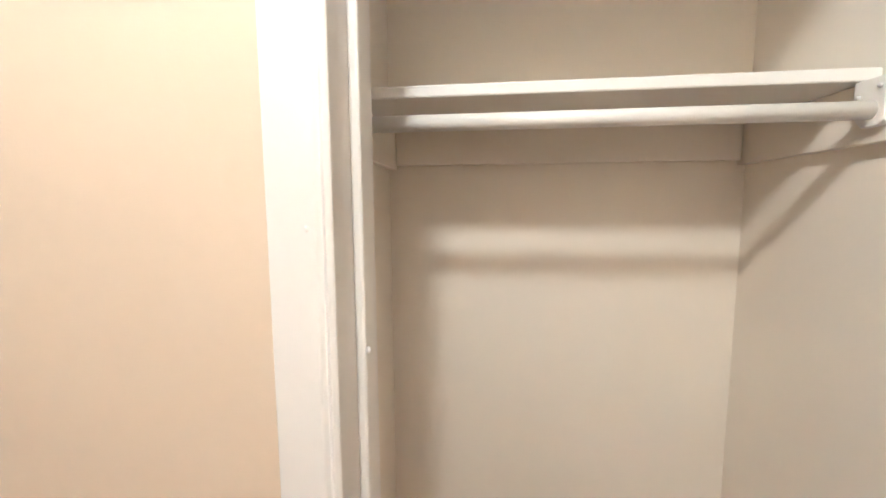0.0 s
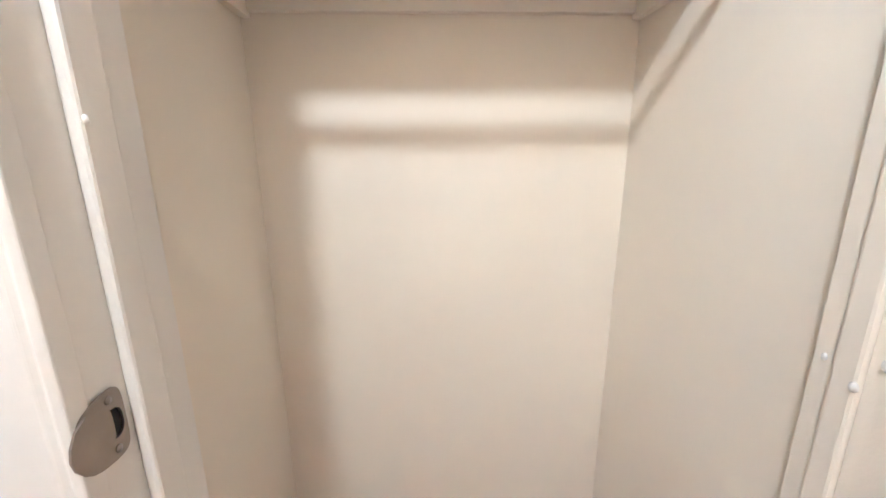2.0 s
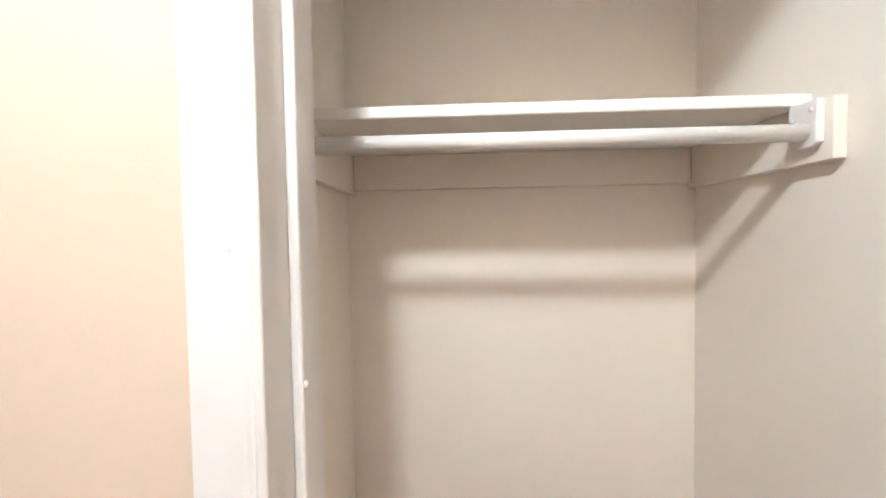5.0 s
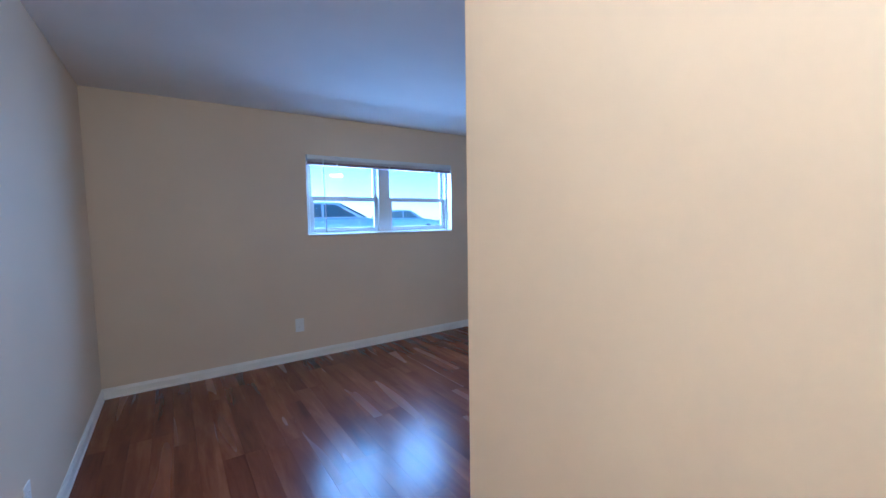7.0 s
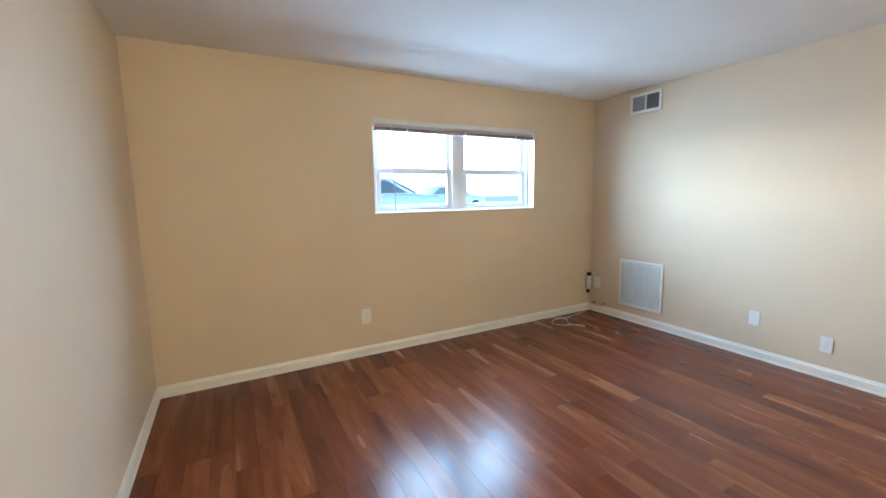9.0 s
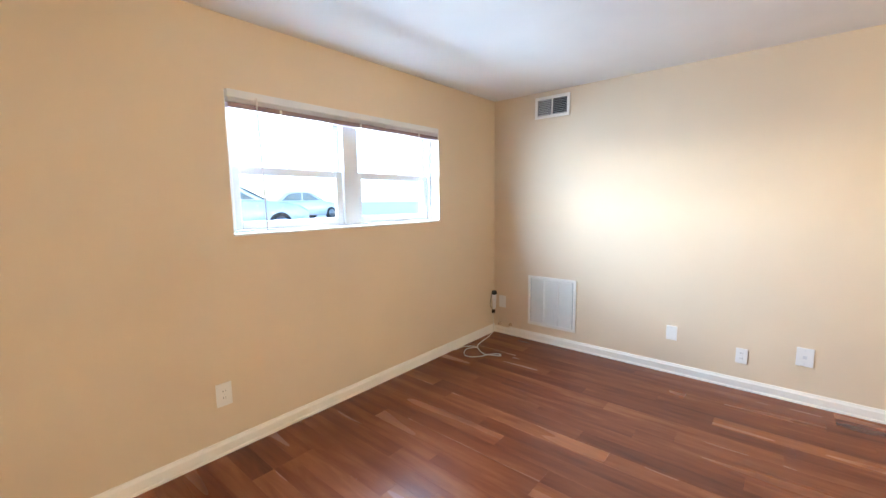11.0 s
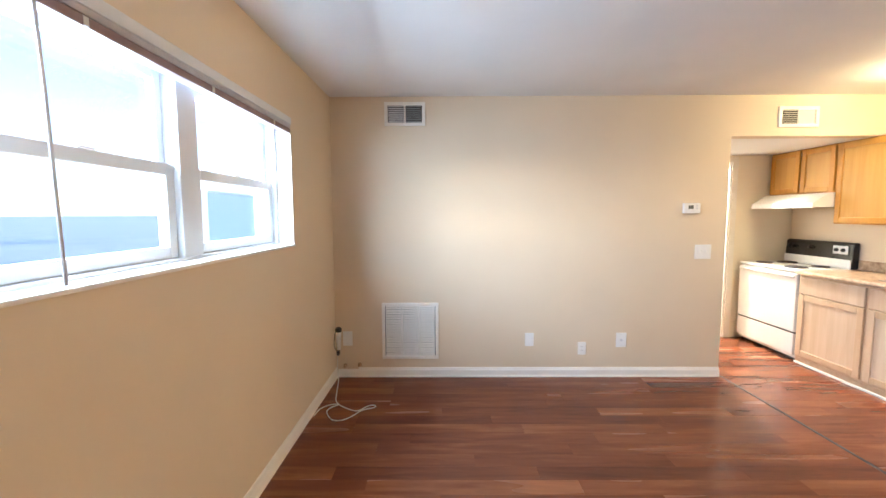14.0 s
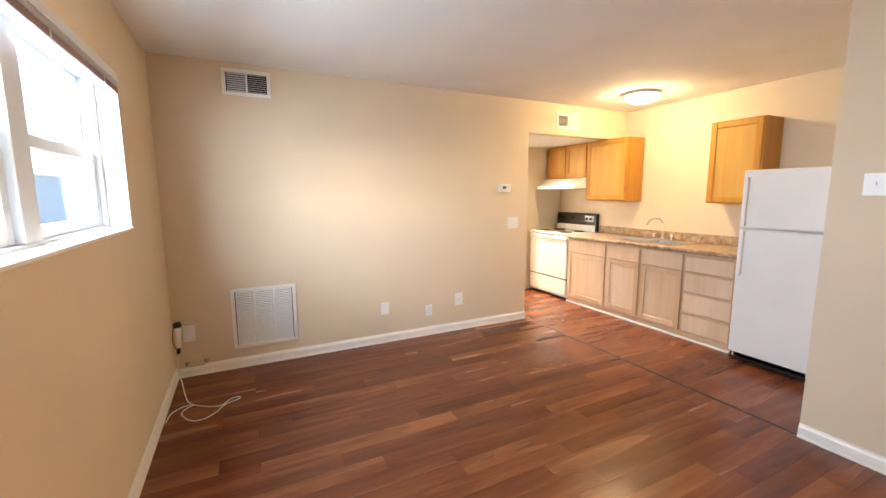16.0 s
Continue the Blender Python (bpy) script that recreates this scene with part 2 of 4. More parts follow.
def prism(outline, lo, hi, axis="y", bevel=0.0):
    """Extrude a closed outline; axis names the way it is drawn out."""
    bm = bmesh.new()
    def at(p, d):
        return {"y": (p[0], d, p[1]), "x": (d, p[0], p[1]), "z": (p[0], p[1], d)}[axis]
    a = [bm.verts.new(at(p, lo)) for p in outline]
    b = [bm.verts.new(at(p, hi)) for p in outline]
    n = len(outline)
    bm.faces.new(a)
    bm.faces.new(list(reversed(b)))
    for i in range(n):
        bm.faces.new((a[i], b[i], b[(i + 1) % n], a[(i + 1) % n]))
    bmesh.ops.recalc_face_normals(bm, faces=bm.faces)
    if bevel:
        bmesh.ops.bevel(bm, geom=list(bm.edges), offset=bevel, segments=2, affect="EDGES", profile=0.5)
    return bm


def mesh_of(name, bm, mat, smooth=False):
    me = bpy.data.meshes.new(name)
    bm.to_mesh(me)
    bm.free()
    me.materials.append(mat)
    if smooth:
        for p in me.polygons:
            p.use_smooth = True
    return me


def thing(name, place, label, category, group="", kind=""):
    ob = new(name)
    ob.location = place
    ob.empty_display_size = 0.1
    return tagged(ob, label, category, group, kind)


def part(name, bm, mat, parent, label="", smooth=False):
    ob = new(name, mesh_of(name, bm, mat, smooth))
    ob.parent = parent
    if parent.type == "EMPTY":
        ob.matrix_parent_inverse = Matrix.Translation(-parent.location)
    return tagged(ob, label)


def solid(name, bm, mat, label, category, kind="", smooth=False, group=""):
    return tagged(new(name, mesh_of(name, bm, mat, smooth)), label, category, group, kind)


def structure(name, bm, mat, label, category):
    return solid(name, bm, mat, label, category, "structure")


# ---- plan ----
H = 2.44            # main ceiling
SOFFIT = 2.10       # lowered ceiling over the stove
SOUTH = -4.335
END = 3.42          # where the living room meets kitchen and hall
HALL = -3.29        # hall face of the closet wall
PIER = -2.585       # kitchen face of the closet block
EAST = 4.95         # kitchen back wall
ALCOVE = 1.15       # wall beside the stove
WIN = (-2.67, -0.895, 1.245, 2.058)   # window opening: y, y, sill, head
HALL_EAST = 6.2
CL, CR, CB = 4.235, 5.04, -2.66       # closet inside: left, right, back
OPEN_L, OPEN_R, OPEN_H = 4.345, 5.008, 2.04

# ---- walls ----
y0, y1, z0, z1 = WIN
structure("wall_west", boxes(((-0.25, SOUTH - 0.12, 0), (0, y0, H)), ((-0.25, y1, 0), (0, 0.12, H)),
                             ((-0.25, y0, 0), (0, y1, z0)), ((-0.25, y0, z1), (0, y1, H))), BEIGE, "smooth beige painted wall with a wide window opening", "wall")
structure("wall_north", boxes(((0, 0, 0), (END - 0.012, 0.12, H)), ((END - 0.012, 0, SOFFIT), (EAST, 0.12, H))), BEIGE,
          "beige painted wall with a dropped bulkhead over the kitchen", "wall")
structure("wall_south", boxes(((0, SOUTH - 0.12, 0), (HALL_EAST, SOUTH, H))), BEIGE, "smooth beige painted wall", "wall")
structure("wall_kitchen_east", boxes(((EAST, PIER, 0), (EAST + 0.12, ALCOVE, H))), BEIGE, "beige painted kitchen back wall", "wall")
structure("wall_closet_side", boxes(((CL - 0.012, HALL + 0.115, 0), (CL, PIER, H))), CREAM, "cream painted closet side wall", "wall")
structure("wall_closet_west", boxes(((END, HALL, 0), (CL - 0.012, PIER, H)), ((CL - 0.012, HALL, 0), (CL, HALL + 0.115, H))), BEIGE, "beige painted pier beside the closet", "wall")
structure("wall_closet_back", boxes(((CL, CB, 0), (CR, PIER, H))), CREAM, "cream painted closet back wall", "wall")
structure("wall_closet_east", boxes(((CR, HALL + 0.115, 0), (5.3, PIER, H)), ((OPEN_R + 0.02, HALL, 0), (HALL_EAST, HALL + 0.115, H))), CREAM,
          "cream painted closet side wall", "wall")
structure("wall_closet_front", boxes(((CL, HALL, 0), (OPEN_L - 0.018, HALL + 0.115, H)), ((OPEN_L - 0.018, HALL, OPEN_H + 0.018), (OPEN_R + 0.02, HALL + 0.115, H))), BEIGE,
          "beige painted wall round the closet doorway", "wall")
structure("wall_hall_end", boxes(((HALL_EAST, SOUTH - 0.12, 0), (HALL_EAST + 0.12, HALL + 0.115, H))), BEIGE, "beige painted hall end wall", "wall")
DOOR = (3.54, 4.235, 2.03)
# Alcove walls take lighter cream, not the kitchen's beige, in place of brighter light.
structure("wall_alcove_north", boxes(((END - 0.9, ALCOVE, 0), (DOOR[0], ALCOVE + 0.1, H)), ((DOOR[1], ALCOVE, 0), (EAST, ALCOVE + 0.1, H)),
                                     ((DOOR[0], ALCOVE, DOOR[2]), (DOOR[1], ALCOVE + 0.1, H))), CREAM, "wall with a doorway beside the stove, cream tone standing in for light", "wall")
structure("wall_alcove_west", boxes(((END - 0.92, 0.12, 0), (END - 0.82, ALCOVE, H))), CREAM, "passage wall, cream tone standing in for light", "wall")
structure("wall_bathroom", boxes(((2.3, ALCOVE + 0.1, 0), (2.4, 2.8, H)), ((2.3, 2.8, 0), (5.7, 2.9, H)), ((5.6, ALCOVE + 0.1, 0), (5.7, 2.8, H)), ((EAST, ALCOVE, 0), (5.7, ALCOVE + 0.1, H))), CREAM,
          "pale painted bathroom walls", "wall")

structure("ceiling", boxes(((-0.25, SOUTH - 0.12, H), (HALL_EAST + 0.12, 3.6, H + 0.15))), CEILING, "flat white painted ceiling", "ceiling")
structure("ceiling_soffit", boxes(((END - 0.82, 0.122, SOFFIT), (EAST - 0.002, ALCOVE - 0.002, SOFFIT + 0.06))), CEILING, "lowered white ceiling over the stove", "ceiling")
floor = structure("floor", boxes(((-0.25, SOUTH - 0.12, -0.15), (HALL_EAST + 0.12, 3.6, -0.008))), SUBFLOOR, "reddish-brown wood plank laminate floor", "floor")


# ---- baseboards and trim ----
def board_along(a, b, out, height=0.085, thick=0.014):
    """A baseboard from a to b, its face towards out."""
    a, b, out = Vector((*a, 0)), Vector((*b, 0)), Vector((*out, 0))
    d = (b - a)
    profile = [(0.0, 0.0), (thick + 0.004, 0.0), (thick + 0.004, 0.012), (thick, 0.016), (thick, height - 0.022), (thick * 0.6, height - 0.010), (thick * 0.45, height), (0.0, height)]
    bm = bmesh.new()
    ends = []
    for p in (a, b):
        ends.append([bm.verts.new(p + out * u + Vector((0, 0, w))) for u, w in profile])
    n = len(profile)
    bm.faces.new(ends[0])
    bm.faces.new(list(reversed(ends[1])))
    for i in range(n):
        bm.faces.new((ends[0][i], ends[1][i], ends[1][(i + 1) % n], ends[0][(i + 1) % n]))
    bmesh.ops.recalc_face_normals(bm, faces=bm.faces)
    return bm


for a, b, out in (((0.0, -0.001), (0.0, SOUTH), (1, 0)), ((0.20, 0), (END - 0.012, 0), (0, -1)), ((0.018, SOUTH), (HALL_EAST, SOUTH), (0, 1)),
                  ((END, HALL), (END, PIER), (-1, 0)), ((END, HALL), (4.275, HALL), (0, -1)),
                  ((CL, HALL + 0.115), (CL, CB), (1, 0)), ((CL + 0.018, CB), (CR - 0.018, CB), (0, -1)), ((CR, CB), (CR, HALL + 0.115), (-1, 0))):
    structure("baseboard", board_along(a, b, out), TRIM, "white painted moulded baseboard", "baseboard")
structure("baseboard", board_along((0.018, 0), (0.20, 0), (0, -1), 0.07), TRIM, "white baseboard stub, chipped in the corner", "baseboard")
structure("trim_transition_strip", prism([(END + 0.002, 0.0), (END + 0.024, 0.0), (END + 0.019, 0.004), (END + 0.007, 0.004)], PIER, -0.001), STRIP,
          "dark wood transition strip across the floor", "floor strip")

# ---- closet doorway ----
casing = thing("trim_closet_casing", (OPEN_L, HALL, 0), "thick white gloss-painted closet door frame, no door hung", "door frame", kind="structure")


def casing_profile(x, side):
    """Flat casing with a rounded inner bead; side +1 grows to +x."""
    s = side
    return [(x, HALL), (x, HALL - 0.018), (x + s * 0.045, HALL - 0.020), (x + s * 0.050, HALL - 0.016), (x + s * 0.054, HALL - 0.021), (x + s * 0.060, HALL - 0.018), (x + s * 0.060, HALL)]


part("casing_leg", prism(casing_profile(4.288, 1), 0, OPEN_H, "z", 0.0015), TRIM, casing)
part("casing_leg", prism([(OPEN_R + 0.075, HALL), (OPEN_R + 0.075, HALL - 0.018), (OPEN_R + 0.005, HALL - 0.02), (OPEN_R - 0.003, HALL - 0.016), (OPEN_R - 0.003, HALL)], 0, OPEN_H, "z", 0.0015), TRIM, casing)
part("casing_head", boxes(((4.288, HALL - 0.018, OPEN_H), (OPEN_R + 0.075, HALL, OPEN_H + 0.06)), bevel=0.003), TRIM, casing)
part("jamb", boxes(((OPEN_L - 0.018, HALL + 0.001, 0), (OPEN_L, HALL + 0.115, OPEN_H)), bevel=0.0015), TRIM, casing)
part("jamb", boxes(((OPEN_R, HALL + 0.001, 0), (OPEN_R + 0.02, HALL + 0.113, OPEN_H)), bevel=0.0015), CREAM, casing)
part("jamb_head", boxes(((OPEN_L, HALL + 0.001, OPEN_H), (OPEN_R, HALL + 0.115, OPEN_H + 0.018)), bevel=0.0015), TRIM, casing)
part("door_stop", boxes(((OPEN_L, HALL + 0.036, 0), (OPEN_L + 0.011, HALL + 0.07, OPEN_H)), bevel=0.003), TRIM, casing)
part("door_stop", boxes(((OPEN_R - 0.010, HALL + 0.058, 0), (OPEN_R, HALL + 0.085, OPEN_H)), bevel=0.004), CREAM, casing)
part("door_stop", boxes(((OPEN_L + 0.013, HALL + 0.036, OPEN_H - 0.013), (OPEN_R - 0.013, HALL + 0.07, OPEN_H)), bevel=0.003), TRIM, casing)


def nub(at, r):
    bm = bmesh.new()
    bmesh.ops.create_icosphere(bm, subdivisions=2, radius=r)
    for v in bm.verts:
        v.co = Vector((v.co.x, v.co.y, v.co.z * 1.5)) * (1 + 0.25 * noise.noise(v.co * 300)) + Vector(at)
    return bm


for at, r in (((OPEN_L + 0.013, HALL + 0.038, 1.322), 0.0025), ((OPEN_L - 0.02, HALL - 0.019, 1.448), 0.0022), ((OPEN_R - 0.010, HALL + 0.060, 1.075), 0.004),
              ((OPEN_R - 0.001, HALL + 0.045, 1.105), 0.0045), ((OPEN_R - 0.001, HALL + 0.100, 1.085), 0.003), ((OPEN_R - 0.001, HALL + 0.022, 1.10), 0.003)):
    part("paint_drip", nub(at, r), TRIM, casing, "hardened drip of white paint", True)

strike = thing("strike_plate", (OPEN_L, HALL + 0.02, 1.085), "satin nickel strike plate screwed to the white jamb", "strike plate")


def strike_body():
    """A curved-lip plate with a real latch hole, lying on the jamb."""
    x = OPEN_L + 0.0015
    outer, hole = [], []
    yc, zc = HALL + 0.0165, 1.085
    for i in range(32):
        a = 2 * math.pi * i / 32
        c, s = math.cos(a), math.sin(a)
        u = 0.017 * (abs(c) ** 0.45) * (1 if c > 0 else -1)
        w = 0.029 * (abs(s) ** 0.45) * (1 if s > 0 else -1)
        outer.append((u, w))
        hole.append((0.0025 + (0.0115 if c > 0 else 0.002) * abs(c) ** 0.7, 0.0125 * (abs(s) ** 0.7) * (1 if s > 0 else -1)))
    bm = bmesh.new()
    def put(u, w, h):
        lip = max(0.0, -0.004 - u)
        return bm.verts.new((x + h, yc + u - lip * 0.9, zc + w * (1 - lip * 12)))
    top = [put(u, w, 0.0016) for u, w in outer]
    low = [put(u, w, 0.0) for u, w in outer]
    ht = [put(u, w, 0.0016) for u, w in hole]
    hl = [put(u, w, -0.001) for u, w in hole]
    for i in range(32):
        j = (i + 1) % 32
        bm.faces.new((top[i], top[j], ht[j], ht[i]))
        bm.faces.new((top[i], low[i], low[j], top[j]))
        bm.faces.new((ht[i], ht[j], hl[j], hl[i]))
    bmesh.ops.recalc_face_normals(bm, faces=bm.faces)
    return bm


part("plate", strike_body(), NICKEL, strike)
# No recess in the jamb: a near-black sheet paints the hole's shade.
part("latch_shade", boxes(((OPEN_L + 0.0003, HALL + 0.018, 1.071), (OPEN_L + 0.001, HALL + 0.0315, 1.099))), DARK, strike, "near-black sheet for the shade in the latch hole")
part("lip", prism([(HALL - 0.002, 1.062), (HALL - 0.002, 1.108), (HALL - 0.012, 1.103), (HALL - 0.018, 1.094), (HALL - 0.020, 1.085), (HALL - 0.018, 1.076), (HALL - 0.012, 1.067)],
                  OPEN_L + 0.0034, OPEN_L + 0.0052, "x"), NICKEL, strike)
for dz in (-0.021, 0.021):
    part("screw", lathe([(0.0, 0.0032), (0.0028, 0.0030), (0.0034, 0.0018)], (OPEN_L + 0.0014, HALL + 0.02, 1.085 + dz), 12, "x"), NICKEL, strike, "small screw head", True)

strike.location += Vector((0, -0.005, 0.012))

# ---- closet shelf and rod ----
shelf = thing("closet_shelf", (CL, CB, 1.64), "cream painted closet shelf on wall cleats", "shelf")
part("board", boxes(((CL + 0.002, -2.965, 1.642), (CR - 0.002, CB - 0.001, 1.662)), bevel=0.003), TRIM, shelf)
part("back_cleat", boxes(((CL + 0.02, CB - 0.019, 1.562), (CR - 0.02, CB - 0.0005, 1.6415)), bevel=0.002), CREAM, shelf)
for xa, xb in ((CL + 0.0005, CL + 0.019), (CR - 0.019, CR - 0.0005)):
    part("side_cleat", boxes(((xa, -3.02, 1.553), (xb, CB - 0.0005, 1.6415)), bevel=0.002), CREAM, shelf)
rod = thing("closet_rod", (CL, -2.99, 1.595), "cream painted wooden closet hanging rod", "clothes rod")
part("pole", lathe([(0.0130, 0), (0.0130, CR - CL - 0.04)], (CL + 0.02, -2.985, 1.597), 24, "x"), TRIM, rod, "", True)
for xa, face in ((CL + 0.0195, 0.0), (CR - 0.0315, 0.0)):
    part("rod_bracket", prism([(-3.006, 1.580), (-2.998, 1.574), (-2.972, 1.574), (-2.958, 1.590), (-2.956, 1.6415), (-3.008, 1.6415)], xa, xa + 0.012, "x", 0.002), TRIM, rod, "painted rod bracket plate")
    xs = xa + 0.012 if xa < 4.6 else xa
    turn = 1 if xa < 4.6 else -1
    for yy, zz in ((-2.998, 1.628), (-2.966, 1.618)):
        part("screw", lathe([(0.0, 0.003 * turn), (0.003, 0.0024 * turn), (0.004, -0.0002 * turn)], (xs, yy, zz), 10, "x"), TRIM, rod, "paint-covered screw head", True)

# ---- low vent cover at the foot of the closet ----
cover = thing("wall_register", (4.62, CB, 0.09), "white wall register at the foot of the closet back wall", "wall vent")
part("frame", boxes(((4.28, CB - 0.012, 0.178), (4.99, CB - 0.0005, 0.20)), ((4.28, CB - 0.012, 0.088), (4.99, CB - 0.0005, 0.112)),
                    ((4.28, CB - 0.012, 0.112), (4.305, CB - 0.0005, 0.178)), ((4.965, CB - 0.012, 0.112), (4.99, CB - 0.0005, 0.178)), bevel=0.004), TRIM, cover)
part("backing", boxes(((4.305, CB - 0.003, 0.112), (4.965, CB - 0.0005, 0.178))), GREY_METAL, cover)
for i in range(4):
    part("slat", boxes(((4.305, CB - 0.010, 0.118 + i * 0.016), (4.965, CB - 0.004, 0.122 + i * 0.016))), TRIM, cover)

# ---- window ----
window = thing("window_1", (-0.12, (y0 + y1) / 2, z0), "white vinyl twin double-hung window with raised blind", "window", kind="structure")
FX0, FX1 = -0.20, -0.095
part("window_frame", boxes(((FX0, y0, z0), (FX1, y0 + 0.055, z1)), ((FX0, y1 - 0.030, z0), (FX1, y1, z1)), ((FX0, y0 + 0.055, z1 - 0.04), (FX1, y1 - 0.030, z1)),
                           ((FX0, y0 + 0.055, z0), (FX1, y1 - 0.030, z0 + 0.028)), ((FX0, -1.840, z0 + 0.028), (FX1, -1.712, z1 - 0.04)), bevel=0.004), VINYL, window)
part("window_sill", boxes(((-0.094, y0 + 0.001, z0 + 0.0005), (0.012, y1 - 0.001, z0 + 0.016)), bevel=0.004), TRIM, window)
part("reveal_lining", boxes(((-0.094, y0 + 0.0005, z0 + 0.0165), (-0.002, y0 + 0.004, z1 - 0.001)), ((-0.094, y1 - 0.004, z0 + 0.0165), (-0.002, y1 - 0.0005, z1 - 0.001))), TRIM, window)


def sash(name, ya, yb, za, zb, xf, rail):
    t = rail
    s = part(name, boxes(((xf, ya, za), (xf + 0.03, ya + t, zb)), ((xf, yb - t, za), (xf + 0.03, yb, zb)),
                         ((xf, ya + t, za), (xf + 0.03, yb - t, za + t)), ((xf, ya + t, zb - t), (xf + 0.03, yb - t, zb)), bevel=0.004), VINYL, window)
    p = part("pane", boxes(((xf + 0.012, ya + t, za + t), (xf + 0.016, yb - t, zb - t))), GLASS, s)
    p.visible_shadow = False
    return s


MID = 1.635
for ya, yb in ((y0 + 0.056, -1.841), (-1.711, y1 - 0.031)):
    sash("upper_sash", ya, yb, MID - 0.02, z1 - 0.041, -0.185, 0.040)
    low = sash("lower_sash", ya, yb, z0 + 0.029, MID + 0.018, -0.150, 0.048)
    ym = (ya + yb) / 2
    part("sash_lock", boxes(((-0.146, ym - 0.03, MID + 0.0182), (-0.124, ym + 0.03, MID + 0.028)), bevel=0.004), VINYL, low)

blind = thing("window_blind", (-0.05, (y0 + y1) / 2, z1 - 0.01), "white mini blind drawn up tight under the window head", "blind")
part("headrail", boxes(((-0.052, y0 + 0.012, z1 - 0.046), (0.012, y1 - 0.012, z1 - 0.002)), bevel=0.003), VINYL, blind)
for i in range(5):
    part("slat", boxes(((-0.046, y0 + 0.016, z1 - 0.0505 - i * 0.0040), (0.006, y1 - 0.016, z1 - 0.0478 - i * 0.0040)), bevel=0.0006, segments=1), BLIND, blind)
part("bottom_rail", boxes(((-0.046, y0 + 0.016, z1 - 0.100), (0.006, y1 - 0.016, z1 - 0.070)), bevel=0.003), BLIND_RAIL, blind, "dark plum bottom edge")
for yy in (-1.15, -1.75, -2.35):
    part("cord_clip", boxes(((0.0062, yy - 0.008, z1 - 0.098), (0.009, yy + 0.008, z1 - 0.072)), bevel=0.001), CORD, blind)
part("wand", tube([(0.014, -2.50, z1 - 0.03), (0.020, -2.495, 1.75), (0.022, -2.485, 1.27)], 0.0045, 6), BLIND, blind, "clear plastic tilt wand", True)


# ---- wall fittings ----
def cover_plate(name, centre, normal, w, h, label, category, kind="outlet", group=""):
    """Wall plate with rounded edges and its own inserts; normal 'y-', 'x+', 'x-' or 'y+'."""
    cx, cy, cz = centre
    root = thing(name, centre, label, category, group)
    def span(u0, u1, d0, d1, w0, w1):
        if normal == "y-":
            return ((cx + u0, cy - d1, cz + w0), (cx + u1, cy - d0, cz + w1))
        if normal == "y+":
            return ((cx + u0, cy + d0, cz + w0), (cx + u1, cy + d1, cz + w1))
        if normal == "x+":
            return ((cx + d0, cy + u0, cz + w0), (cx + d1, cy + u1, cz + w1))
        return ((cx - d1, cy + u0, cz + w0), (cx - d0, cy + u1, cz + w1))
    part("plate", boxes(span(-w / 2, w / 2, 0.0004, 0.006, -h / 2, h / 2), bevel=0.002), WHITE_PLASTIC, root)
    if kind == "outlet":
        for dz in (-0.02, 0.02):
            f = part("socket", boxes(span(-0.016, 0.016, 0.0062, 0.008, dz - 0.014, dz + 0.014), bevel=0.0008, segments=1), WHITE_PLASTIC, root)
            # Near-black chips on the socket face paint the shade inside its openings.
            part("slot_shade", boxes(span(-0.0075, -0.0055, 0.0081, 0.0084, dz - 0.003, dz + 0.006)), DARK, f)
            part("slot_shade", boxes(span(0.0055, 0.0075, 0.0081, 0.0084, dz - 0.003, dz + 0.006)), DARK, f)
    elif kind == "switch":
        n = max(1, round(w / 0.07))
        for i in range(n):
            u = (i - (n - 1) / 2) * 0.046
            part("toggle", boxes(span(u - 0.005, u + 0.005, 0.0062, 0.016, -0.004, 0.012), bevel=0.0015), WHITE_PLASTIC, root)
    elif kind == "jack":
        part("jack", boxes(span(-0.011, 0.011, 0.0062, 0.009, -0.011, 0.011), bevel=0.001), GREY_METAL, root)
    for dz in (-h * 0.36, h * 0.36) if kind != "outlet" else (0.0,):
        part("screw", boxes(span(-0.0025, 0.0025, 0.0062, 0.0072, dz - 0.0025, dz + 0.0025)), GREY_METAL, root)
    return root


cover_plate("wall_plate", (0.108, 0, 0.35), "y-", 0.085, 0.13, "blank white cover plate beside the adapter in the corner", "wall plate", "blank")
cover_plate("wall_plate", (1.722, 0, 0.338), "y-", 0.078, 0.118, "blank white cover plate low on the wall", "wall plate", "blank")
cover_plate("outlet", (2.188, 0, 0.258), "y-", 0.072, 0.115, "white duplex power outlet low on the wall", "outlet")
cover_plate("cable_plate", (2.534, 0, 0.334), "y-", 0.092, 0.13, "white cable jack plate low on the wall", "wall plate", "jack")
cover_plate("light_switch", (3.215, 0, 1.117), "y-", 0.14, 0.125, "white double light switch plate", "light switch", "switch")
cover_plate("outlet", (0, -2.79, 0.354), "x+", 0.085, 0.135, "white duplex power outlet under the window", "outlet")
cover_plate("light_switch", (END, -2.765, 1.474), "x-", 0.092, 0.115, "white single light switch plate on the pier", "light switch", "switch")
cover_plate("outlet", (1.93, SOUTH, 0.32), "y+", 0.075, 0.12, "white duplex power outlet on the shaded wall", "outlet")

thermo = thing("thermostat", (3.09, 0, 1.494), "white box thermostat with a small grey display", "thermostat")
part("body", boxes(((3.02, -0.032, 1.45), (3.16, -0.0005, 1.537)), bevel=0.006), WHITE_PLASTIC, thermo)
part("display", boxes(((3.055, -0.0336, 1.487), (3.098, -0.0322, 1.517))), GREY_LCD, thermo, "grey display")
